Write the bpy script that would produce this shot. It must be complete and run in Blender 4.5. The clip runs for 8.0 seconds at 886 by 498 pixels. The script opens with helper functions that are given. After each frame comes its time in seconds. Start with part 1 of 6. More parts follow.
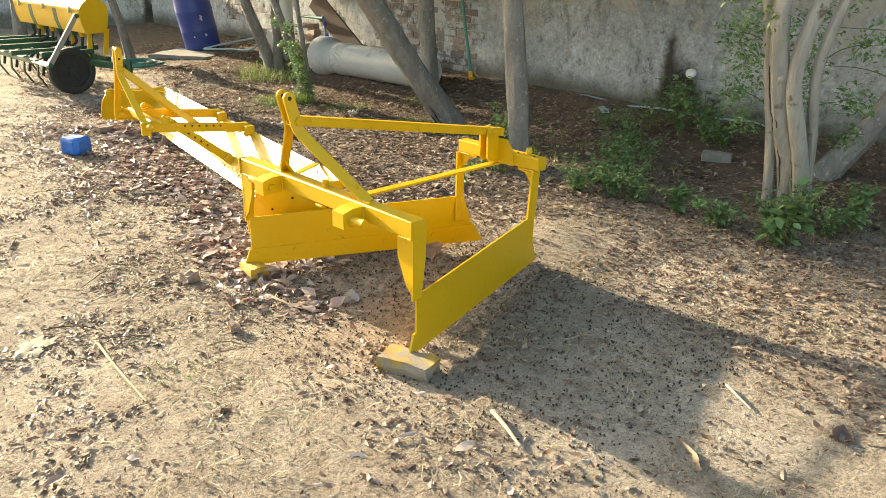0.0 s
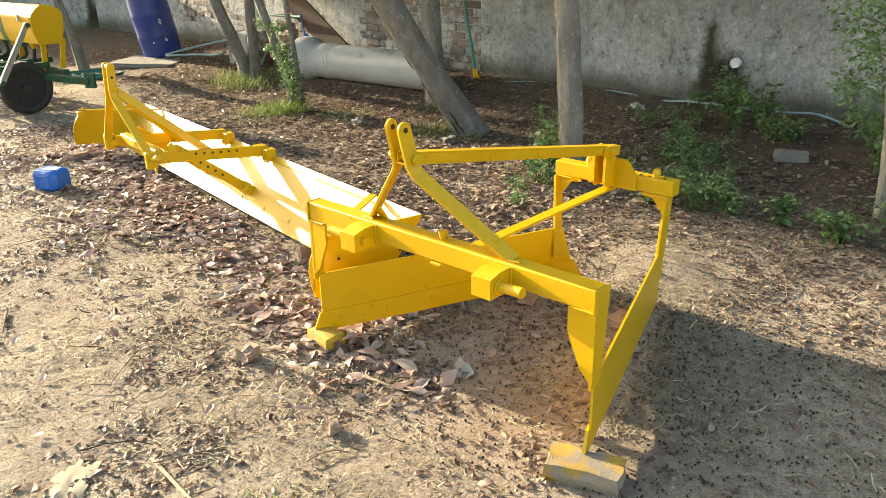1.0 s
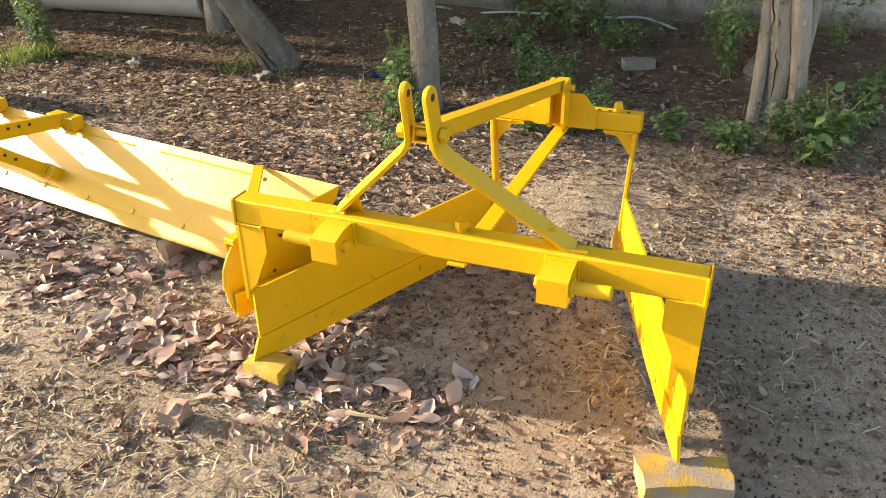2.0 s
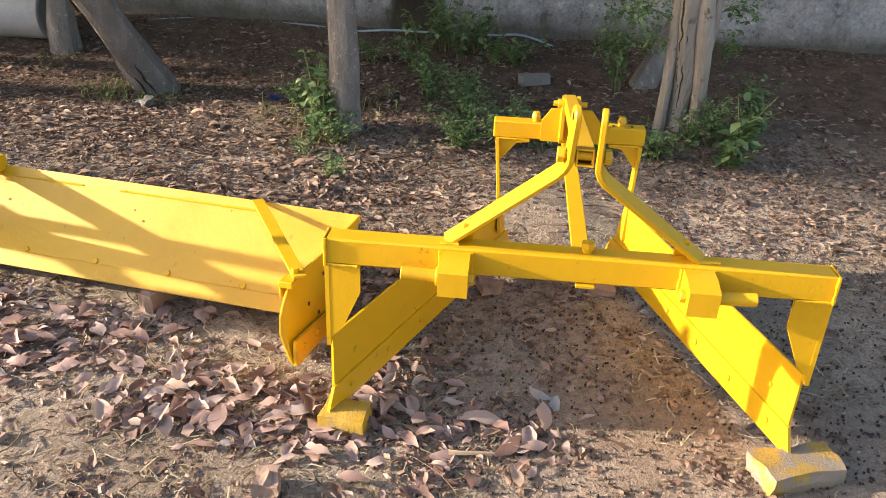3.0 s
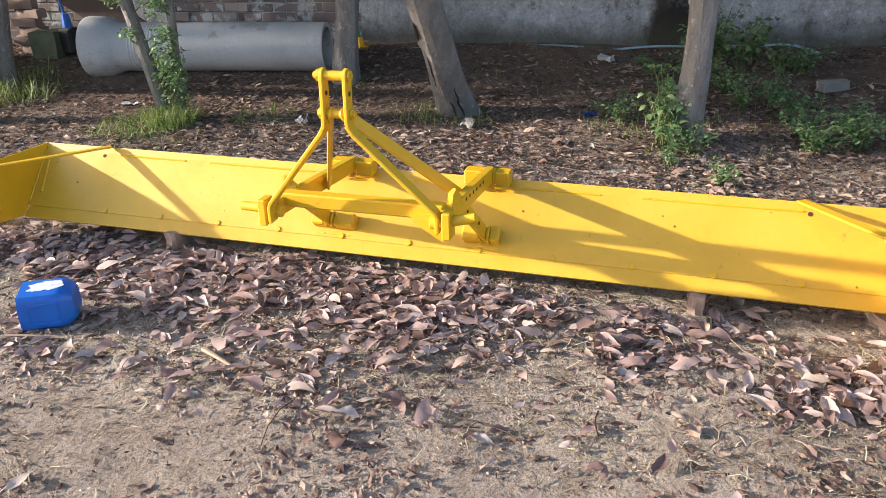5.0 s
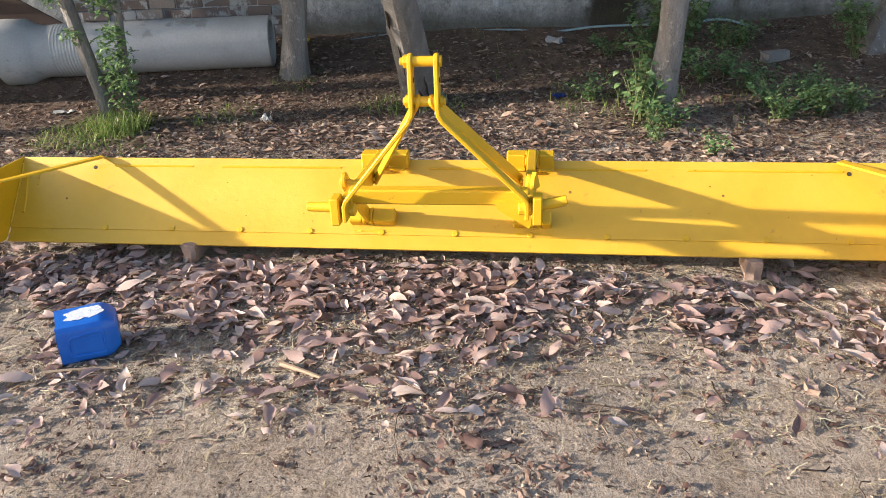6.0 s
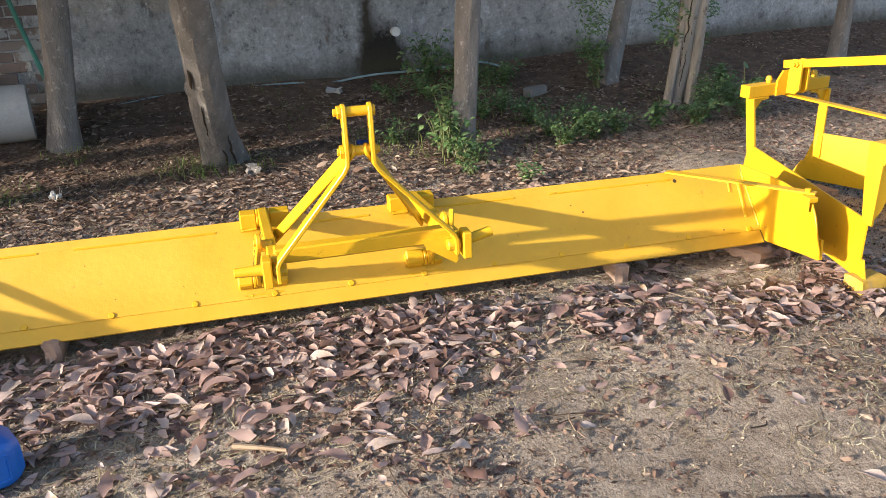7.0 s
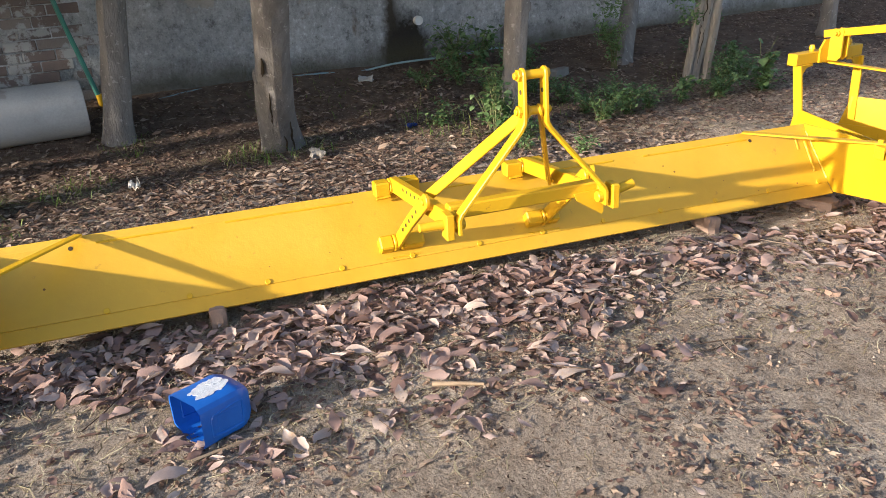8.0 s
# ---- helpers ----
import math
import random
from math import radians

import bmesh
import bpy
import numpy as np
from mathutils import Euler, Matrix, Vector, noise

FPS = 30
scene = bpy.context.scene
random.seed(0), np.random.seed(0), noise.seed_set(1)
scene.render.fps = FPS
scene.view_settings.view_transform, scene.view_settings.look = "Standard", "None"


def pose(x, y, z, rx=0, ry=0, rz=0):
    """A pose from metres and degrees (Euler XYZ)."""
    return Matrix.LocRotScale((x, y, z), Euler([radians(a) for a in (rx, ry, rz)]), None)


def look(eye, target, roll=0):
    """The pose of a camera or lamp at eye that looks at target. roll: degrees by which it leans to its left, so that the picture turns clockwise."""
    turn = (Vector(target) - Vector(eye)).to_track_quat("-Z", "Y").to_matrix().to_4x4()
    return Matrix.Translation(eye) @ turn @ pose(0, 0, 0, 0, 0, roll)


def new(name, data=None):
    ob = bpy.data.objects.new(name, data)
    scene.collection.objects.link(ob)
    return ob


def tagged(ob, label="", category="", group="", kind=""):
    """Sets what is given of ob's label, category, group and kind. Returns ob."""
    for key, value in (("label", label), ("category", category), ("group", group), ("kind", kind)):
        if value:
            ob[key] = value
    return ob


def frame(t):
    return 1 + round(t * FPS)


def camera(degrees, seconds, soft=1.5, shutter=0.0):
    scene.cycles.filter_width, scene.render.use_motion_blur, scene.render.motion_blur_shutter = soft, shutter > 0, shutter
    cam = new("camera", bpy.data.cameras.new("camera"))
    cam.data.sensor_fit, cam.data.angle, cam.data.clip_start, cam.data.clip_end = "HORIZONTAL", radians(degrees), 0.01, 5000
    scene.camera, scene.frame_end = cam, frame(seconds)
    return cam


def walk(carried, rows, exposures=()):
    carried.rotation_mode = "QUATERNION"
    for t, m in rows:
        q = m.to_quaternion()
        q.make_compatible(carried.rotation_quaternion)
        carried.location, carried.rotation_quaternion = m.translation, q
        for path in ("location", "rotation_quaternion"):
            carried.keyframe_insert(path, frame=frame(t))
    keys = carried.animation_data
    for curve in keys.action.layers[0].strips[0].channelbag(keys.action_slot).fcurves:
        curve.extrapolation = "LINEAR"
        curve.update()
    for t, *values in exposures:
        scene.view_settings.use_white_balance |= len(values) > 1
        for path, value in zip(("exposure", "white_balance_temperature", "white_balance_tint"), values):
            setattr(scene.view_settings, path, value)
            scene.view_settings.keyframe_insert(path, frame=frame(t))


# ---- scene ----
cam = camera(59.6, 8.0, soft=0.4)
PATH = [
    (0, (0.443, -0.022, 1.56), (1.308, 1.635, 0.847), 0.8),
    (0.5, (0.304, 0.528, 1.533), (1.19, 2.16, 0.792), -0.3),
    (0.6, (0.276, 0.634, 1.549), (1.175, 2.258, 0.805), -0.4),
    (1, (0.195, 1.034, 1.531), (1.177, 2.615, 0.798), -1.0),
    (1.5, (0.09, 1.571, 1.552), (1.298, 2.94, 0.736), -1.3),
    (1.7, (0.081, 1.785, 1.504), (1.371, 3.031, 0.619), -1.5),
    (2.8, (-0.247, 2.718, 1.515), (1.396, 3.412, 0.61), 2.3),
    (3, (-0.321, 2.871, 1.493), (1.357, 3.485, 0.594), 2.4),
    (3.5, (-0.511, 3.309, 1.468), (1.222, 3.78, 0.588), 1.6),
    (4, (-0.76, 3.643, 1.472), (1.017, 4.023, 0.636), 0.5),
    (4.2, (-0.881, 3.803, 1.471), (0.901, 4.178, 0.643), 1.3),
    (4.5, (-0.982, 4.022, 1.447), (0.771, 4.515, 0.62), 0.2),
    (5, (-1.115, 4.546, 1.427), (0.547, 5.279, 0.589), -1.2),
    (5.2, (-1.184, 4.714, 1.432), (0.453, 5.511, 0.605), -1.8),
    (6.3, (-1.26, 5.402, 1.392), (0.532, 5.64, 0.535), -2.0),
    (6.5, (-1.256, 5.548, 1.408), (0.559, 5.654, 0.573), -2.0),
    (7, (-1.333, 5.879, 1.41), (0.497, 5.629, 0.644), -1.7),
    (7.5, (-1.426, 6.224, 1.412), (0.378, 5.846, 0.636), -1.5),
    (8, (-1.481, 6.648, 1.388), (0.324, 6.275, 0.611), -2.9),
]
walk(cam, [(t, look(eye, target, roll)) for t, eye, target, roll in PATH],
     exposures=[(0.0, 2.17, 7750, 4), (0.5, 2.18, 7650, 4), (1.5, 2.13, 7850, 8), (3.0, 1.79, 6950, 19), (3.5, 1.62, 6800, 19), (4.0, 1.51, 6500, 17), (4.5, 1.55, 6150, 16), (5.0, 1.71, 6100, 17), (6.5, 1.57, 6300, 15), (8.0, 1.37, 6250, 15)])

# ---- world, sun ----
SUN = Vector((-0.354, 0.899, 0.259)).normalized()
world = bpy.data.worlds.new("sky")
scene.world = world
world.use_nodes = True
sky = world.node_tree.nodes.new("ShaderNodeTexSky")
sky.sky_type, sky.sun_disc = "NISHITA", False
sky.sun_elevation, sky.sun_rotation = math.asin(SUN.z), math.atan2(SUN.x, SUN.y)
sky.dust_density = 2.0
world.node_tree.links.new(sky.outputs[0], world.node_tree.nodes["Background"].inputs[0])
world.node_tree.nodes["Background"].inputs[1].default_value = 0.14
sun = new("sun", bpy.data.lights.new("sun", "SUN"))
sun.data.energy, sun.data.angle, sun.data.color = 4.25, radians(0.9), (1.0, 0.89, 0.72)
sun.matrix_world = look(SUN * 30, (0, 0, 0))


# ---- materials ----
def links(m):
    return m.node_tree.nodes, m.node_tree.links


def ramp(nodes, stops):
    r = nodes.new("ShaderNodeValToRGB")
    while len(r.color_ramp.elements) < len(stops):
        r.color_ramp.elements.new(0.5)
    for e, (at, c) in zip(r.color_ramp.elements, stops):
        e.position, e.color = at, (*c, 1)
    return r


def noise_tex(nodes, lk, coord, scale, detail=6.0, rough=0.6, stretch=None):
    n = nodes.new("ShaderNodeTexNoise")
    n.inputs["Scale"].default_value, n.inputs["Detail"].default_value, n.inputs["Roughness"].default_value = scale, detail, rough
    if stretch:
        mp = nodes.new("ShaderNodeMapping")
        mp.inputs["Scale"].default_value = stretch
        lk.new(coord, mp.inputs["Vector"])
        coord = mp.outputs[0]
    lk.new(coord, n.inputs["Vector"])
    return n


def mixc(nodes, lk, fac, a, b, kind="MIX"):
    m = nodes.new("ShaderNodeMix")
    m.data_type, m.blend_type = "RGBA", kind
    for socket, v in ((m.inputs[0], fac), (m.inputs[6], a), (m.inputs[7], b)):
        if isinstance(v, (int, float)):
            socket.default_value = v
        elif isinstance(v, tuple):
            socket.default_value = (*v, 1)
        else:
            lk.new(v, socket)
    return m.outputs[2]


def surf(name, stops, scale=6.0, fine=80.0, rough=(0.6, 0.9), bump=0.3, dist=0.01, metal=0.0, vary=0.0, per="", stretch=None, spots=None, detail=6.0, grain=0.6, placed=False):
    """A procedural surface: large tones from stops, fine grain, bump, and optional spots (colour, scale, threshold)."""
    m = bpy.data.materials.new(name)
    m.use_nodes = True
    nodes, lk = links(m)
    bsdf = nodes["Principled BSDF"]
    tc = nodes.new("ShaderNodeNewGeometry").outputs["Position"] if placed else nodes.new("ShaderNodeTexCoord").outputs["Object"]
    big = noise_tex(nodes, lk, tc, scale, detail, 0.6, stretch)
    small = noise_tex(nodes, lk, tc, fine, 4, 0.7, stretch)
    r = ramp(nodes, stops)
    if per == "island":
        g = nodes.new("ShaderNodeNewGeometry").outputs["Random Per Island"]
    elif per == "object":
        g = nodes.new("ShaderNodeObjectInfo").outputs["Random"]
    if per:
        add = nodes.new("ShaderNodeMath")
        add.operation = "MULTIPLY_ADD"
        lk.new(g, add.inputs[0])
        add.inputs[1].default_value = vary
        sub = nodes.new("ShaderNodeMath")
        sub.operation = "MULTIPLY"
        lk.new(big.outputs[0], sub.inputs[0])
        sub.inputs[1].default_value = 1.0 - vary
        lk.new(sub.outputs[0], add.inputs[2])
        lk.new(add.outputs[0], r.inputs[0])
    else:
        lk.new(big.outputs[0], r.inputs[0])
    col = r.outputs[0]
    gr = ramp(nodes, [(0.3, (0.72, 0.72, 0.72)), (0.7, (1.0, 1.0, 1.0))])
    lk.new(small.outputs[0], gr.inputs[0])
    col = mixc(nodes, lk, grain, col, gr.outputs[0], "MULTIPLY")
    if spots:
        c, sc, th = spots
        sp = noise_tex(nodes, lk, tc, sc, 5, 0.65)
        sr = ramp(nodes, [(th, (0, 0, 0)), (min(1, th + 0.06), (1, 1, 1))])
        lk.new(sp.outputs[0], sr.inputs[0])
        col = mixc(nodes, lk, sr.outputs[0], col, c)
    lk.new(col, bsdf.inputs["Base Color"])
    mr = nodes.new("ShaderNodeMapRange")
    mr.inputs[1].default_value, mr.inputs[2].default_value = 0.3, 0.7
    mr.inputs[3].default_value, mr.inputs[4].default_value = rough
    lk.new(big.outputs[0], mr.inputs[0])
    lk.new(mr.outputs[0], bsdf.inputs["Roughness"])
    bsdf.inputs["Metallic"].default_value = metal
    if bump:
        add2 = nodes.new("ShaderNodeMath")
        lk.new(big.outputs[0], add2.inputs[0])
        lk.new(small.outputs[0], add2.inputs[1])
        high = add2.outputs[0]
        b = nodes.new("ShaderNodeBump")
        b.inputs["Strength"].default_value, b.inputs["Distance"].default_value = bump, dist
        lk.new(high, b.inputs["Height"])
        lk.new(b.outputs[0], bsdf.inputs["Normal"])
    return m


YELLOW = surf("yellow_enamel", [(0.25, (0.53, 0.300, 0.006)), (0.5, (0.575, 0.334, 0.008)), (0.8, (0.62, 0.368, 0.011))], 2.2, 30, (0.32, 0.50), 0.2, 0.006, spots=((0.38, 0.20, 0.012), 22, 0.655), grain=0.14)
YELLOW.node_tree.nodes["Principled BSDF"].inputs["Specular IOR Level"].default_value = 0.36
# enamel copy for the blade, its pale sheen partly put into the colour
BLADE_YELLOW = surf("blade_yellow_enamel", [(0.25, (0.50, 0.285, 0.012)), (0.5, (0.545, 0.318, 0.018)), (0.8, (0.585, 0.352, 0.028))], 2.6, 26, (0.36, 0.54), 0.22, 0.006, spots=((0.40, 0.22, 0.02), 19, 0.66), grain=0.16)
DIRTY_YELLOW = surf("splashed_yellow_block", [(0.3, (0.42, 0.26, 0.03)), (0.6, (0.30, 0.20, 0.07))], 14, 120, (0.6, 0.9), 0.7, 0.008, spots=((0.23, 0.19, 0.145), 11, 0.44))
PAINTED_BRICK = surf("painted_brick", [(0.3, (0.50, 0.31, 0.02)), (0.65, (0.40, 0.26, 0.05))], 14, 120, (0.5, 0.8), 0.7, 0.006, spots=((0.25, 0.19, 0.12), 13, 0.6))
RUST = surf("rusty_bolt", [(0.3, (0.10, 0.035, 0.015)), (0.7, (0.3, 0.14, 0.02))], 60, 200, (0.7, 0.9), 0.3, 0.002)
# near-black colour stands in for the shade inside holes and bark splits
BLACKHOLE = surf("dark_hollow", [(0.3, (0.03, 0.02, 0.01)), (0.7, (0.05, 0.035, 0.015))], 30, 100, (0.8, 0.95), 0)
LEAF_TONES = [(0.0, (0.07, 0.042, 0.036)), (0.16, (0.20, 0.124, 0.104)), (0.36, (0.345, 0.234, 0.202)), (0.58, (0.44, 0.315, 0.274)), (0.76, (0.49, 0.385, 0.34)), (0.9, (0.47, 0.39, 0.345)), (0.95, (0.43, 0.27, 0.13)), (1.0, (0.48, 0.36, 0.12))]
BLEACHED_TONES = [(0.0, (0.065, 0.038, 0.027)), (0.18, (0.17, 0.105, 0.075)), (0.4, (0.30, 0.205, 0.150)), (0.6, (0.42, 0.31, 0.235)), (0.78, (0.47, 0.36, 0.28)), (0.92, (0.53, 0.43, 0.345)), (1.0, (0.38, 0.21, 0.11))]
BLEACHED = surf("bleached_leaf", BLEACHED_TONES, 26, 190, (0.36, 0.58), 0.3, 0.003, vary=0.85, per="island")
LEAF = surf("dry_leaf", LEAF_TONES, 26, 190, (0.36, 0.58), 0.3, 0.003, vary=0.85, per="island")
LEAF_OB = surf("dry_leaf_single", LEAF_TONES, 26, 190, (0.36, 0.58), 0.3, 0.003, vary=0.85, per="object")
CHIP = surf("dry_chip", [(0.0, (0.04, 0.027, 0.02)), (0.35, (0.12, 0.08, 0.056)), (0.65, (0.21, 0.15, 0.108)), (0.95, (0.36, 0.28, 0.20))], 20, 160, (0.6, 0.9), 0.2, 0.002, vary=0.9, per="island")
GREYLEAF = surf("grey_leaf", [(0.3, (0.24, 0.245, 0.24)), (0.7, (0.36, 0.37, 0.36))], 14, 120, (0.6, 0.8), 0.4, 0.003)
CRUMB = surf("leaf_crumb", [(0.0, (0.06, 0.036, 0.028)), (0.3, (0.17, 0.10, 0.08)), (0.6, (0.27, 0.185, 0.138)), (0.85, (0.37, 0.275, 0.21)), (1.0, (0.48, 0.39, 0.30))], 30, 190, (0.42, 0.7), 0.3, 0.002, vary=0.9, per="island")
STRAW = surf("dry_straw", [(0.0, (0.10, 0.078, 0.042)), (0.35, (0.22, 0.18, 0.10)), (0.65, (0.36, 0.31, 0.19)), (0.95, (0.54, 0.49, 0.34))], 20, 160, (0.6, 0.9), 0.2, 0.002, vary=0.9, per="island")
SEED = surf("black_seed", [(0.3, (0.015, 0.011, 0.008)), (0.7, (0.05, 0.035, 0.025))], 40, 200, (0.6, 0.85), 0)
PEBBLE = surf("pebble", [(0.2, (0.20, 0.15, 0.11)), (0.6, (0.32, 0.255, 0.195)), (0.9, (0.42, 0.35, 0.28))], 20, 120, (0.7, 0.95), 0.3, 0.003, vary=0.7, per="island")
CLAY = surf("fired_clay", [(0.12, (0.11, 0.10, 0.10)), (0.4, (0.16, 0.125, 0.115)), (0.6, (0.19, 0.148, 0.135)), (0.85, (0.25, 0.225, 0.215))], 14, 110, (0.8, 0.95), 0.9, 0.012, vary=0.6, per="object", spots=((0.36, 0.37, 0.38), 6, 0.505), placed=True)
CLAYDUST = surf("dusty_brick", [(0.2, (0.22, 0.14, 0.105)), (0.6, (0.31, 0.22, 0.17)), (0.9, (0.38, 0.29, 0.235))], 9, 110, (0.75, 0.95), 0.6, 0.006)
MORTAR = surf("old_mortar", [(0.2, (0.19, 0.175, 0.155)), (0.6, (0.27, 0.255, 0.232)), (0.9, (0.36, 0.345, 0.32))], 5, 60, (0.85, 0.97), 0.8, 0.02)
CONCRETE = surf("cast_concrete", [(0.2, (0.33, 0.335, 0.33)), (0.5, (0.43, 0.435, 0.43)), (0.85, (0.53, 0.535, 0.525))], 2.2, 70, (0.8, 0.95), 0.25, 0.004, spots=((0.30, 0.29, 0.275), 3.5, 0.6))
BARK = surf("grey_bark", [(0.25, (0.15, 0.137, 0.126)), (0.5, (0.22, 0.204, 0.19)), (0.78, (0.31, 0.294, 0.277))], 12, 75, (0.85, 0.97), 1.0, 0.016, stretch=(1, 1, 0.4), spots=((0.36, 0.345, 0.325), 26, 0.6))
PALEBARK = surf("pale_bark", [(0.25, (0.20, 0.175, 0.15)), (0.5, (0.34, 0.31, 0.275)), (0.78, (0.47, 0.44, 0.40))], 9, 70, (0.85, 0.97), 0.8, 0.016, stretch=(1, 1, 0.2), spots=((0.13, 0.095, 0.07), 6, 0.62))
GREEN = surf("weed_leaf", [(0.1, (0.065, 0.13, 0.045)), (0.5, (0.14, 0.24, 0.085)), (0.9, (0.25, 0.37, 0.16))], 10, 80, (0.42, 0.6), 0.2, 0.003, vary=0.7, per="island")
GRASS = surf("grass_blade", [(0.1, (0.09, 0.18, 0.03)), (0.5, (0.19, 0.29, 0.055)), (0.9, (0.42, 0.41, 0.16))], 10, 80, (0.5, 0.7), 0.1, 0.002, vary=0.8, per="island")
STEM = surf("green_stem", [(0.2, (0.08, 0.10, 0.035)), (0.8, (0.16, 0.17, 0.07))], 20, 90, (0.6, 0.8), 0.2, 0.002)
TWIG = surf("dry_twig", [(0.2, (0.19, 0.135, 0.085)), (0.5, (0.36, 0.27, 0.18)), (0.9, (0.54, 0.44, 0.32))], 20, 140, (0.7, 0.9), 0.4, 0.002, vary=0.6, per="object")
BLUE = surf("blue_plastic", [(0.2, (0.006, 0.085, 0.38)), (0.6, (0.010, 0.125, 0.49)), (0.9, (0.018, 0.17, 0.58))], 6, 60, (0.34, 0.5), 0.1, 0.003, grain=0.2)
DRUMBLUE = surf("drum_plastic", [(0.2, (0.012, 0.03, 0.17)), (0.6, (0.018, 0.045, 0.24)), (0.9, (0.03, 0.06, 0.3))], 3, 60, (0.35, 0.55), 0.15, 0.004, grain=0.2)
WHITE = surf("white_plastic", [(0.2, (0.7, 0.7, 0.68)), (0.8, (0.8, 0.8, 0.78))], 8, 60, (0.4, 0.6), 0.1, 0.002, grain=0.2)
PALE_STAIN = surf("weathered_pale_stain", [(0.3, (0.34, 0.34, 0.33)), (0.7, (0.62, 0.62, 0.60))], 7, 60, (0.8, 0.95), 0.3, 0.003)
RESIDUE = surf("paper_residue", [(0.2, (0.42, 0.48, 0.56)), (0.8, (0.68, 0.70, 0.72))], 60, 200, (0.8, 0.95), 0.5, 0.004)
HOSE = surf("pale_hose", [(0.2, (0.20, 0.31, 0.36)), (0.8, (0.32, 0.45, 0.50))], 6, 60, (0.5, 0.7), 0.1, 0.002)
HOSEGREEN = surf("green_hose", [(0.2, (0.02, 0.15, 0.12)), (0.8, (0.06, 0.28, 0.22))], 6, 60, (0.4, 0.6), 0.1, 0.002)
DARKGREEN = surf("dark_green_enamel", [(0.2, (0.01, 0.05, 0.022)), (0.8, (0.02, 0.09, 0.04))], 5, 60, (0.4, 0.6), 0.15, 0.003)
BLACK = surf("black_rubber", [(0.2, (0.012, 0.012, 0.012)), (0.8, (0.035, 0.033, 0.03))], 12, 80, (0.7, 0.9), 0.3, 0.004)
STEEL = surf("bare_steel", [(0.2, (0.42, 0.42, 0.40)), (0.8, (0.62, 0.61, 0.58))], 12, 90, (0.35, 0.55), 0.1, 0.002, metal=0.6)
BOARD = surf("brown_board", [(0.2, (0.07, 0.04, 0.028)), (0.8, (0.14, 0.085, 0.06))], 5, 60, (0.7, 0.9), 0.3, 0.004)
MOSSY = surf("mossy_concrete", [(0.2, (0.07, 0.085, 0.045)), (0.6, (0.14, 0.15, 0.09)), (0.9, (0.22, 0.215, 0.16))], 7, 90, (0.85, 0.97), 0.6, 0.008)
PAPER = surf("crumpled_paper", [(0.2, (0.55, 0.5, 0.4)), (0.8, (0.75, 0.72, 0.66))], 12, 90, (0.7, 0.9), 0.3, 0.004)
CARDBOARD = surf("torn_cardboard", [(0.2, (0.34, 0.28, 0.19)), (0.8, (0.48, 0.41, 0.30))], 12, 90, (0.8, 0.95), 0.3, 0.004)


def let_light_through(m, share):
    """Thin dry or green leaf: part of the light passes through."""
    nodes, lk = links(m)
    bsdf, out = nodes["Principled BSDF"], nodes["Material Output"]
    thin, mix = nodes.new("ShaderNodeBsdfTranslucent"), nodes.new("ShaderNodeMixShader")
    lk.new(bsdf.inputs["Base Color"].links[0].from_socket, thin.inputs["Color"])
    mix.inputs[0].default_value = share
    lk.new(bsdf.outputs[0], mix.inputs[1])
    lk.new(thin.outputs[0], mix.inputs[2])
    lk.new(mix.outputs[0], out.inputs["Surface"])


for leaf_like, share in ((LEAF, 0.25), (LEAF_OB, 0.25), (BLEACHED, 0.3), (CRUMB, 0.35), (CHIP, 0.35), (GREEN, 0.3), (GRASS, 0.3)):
    let_light_through(leaf_like, share)


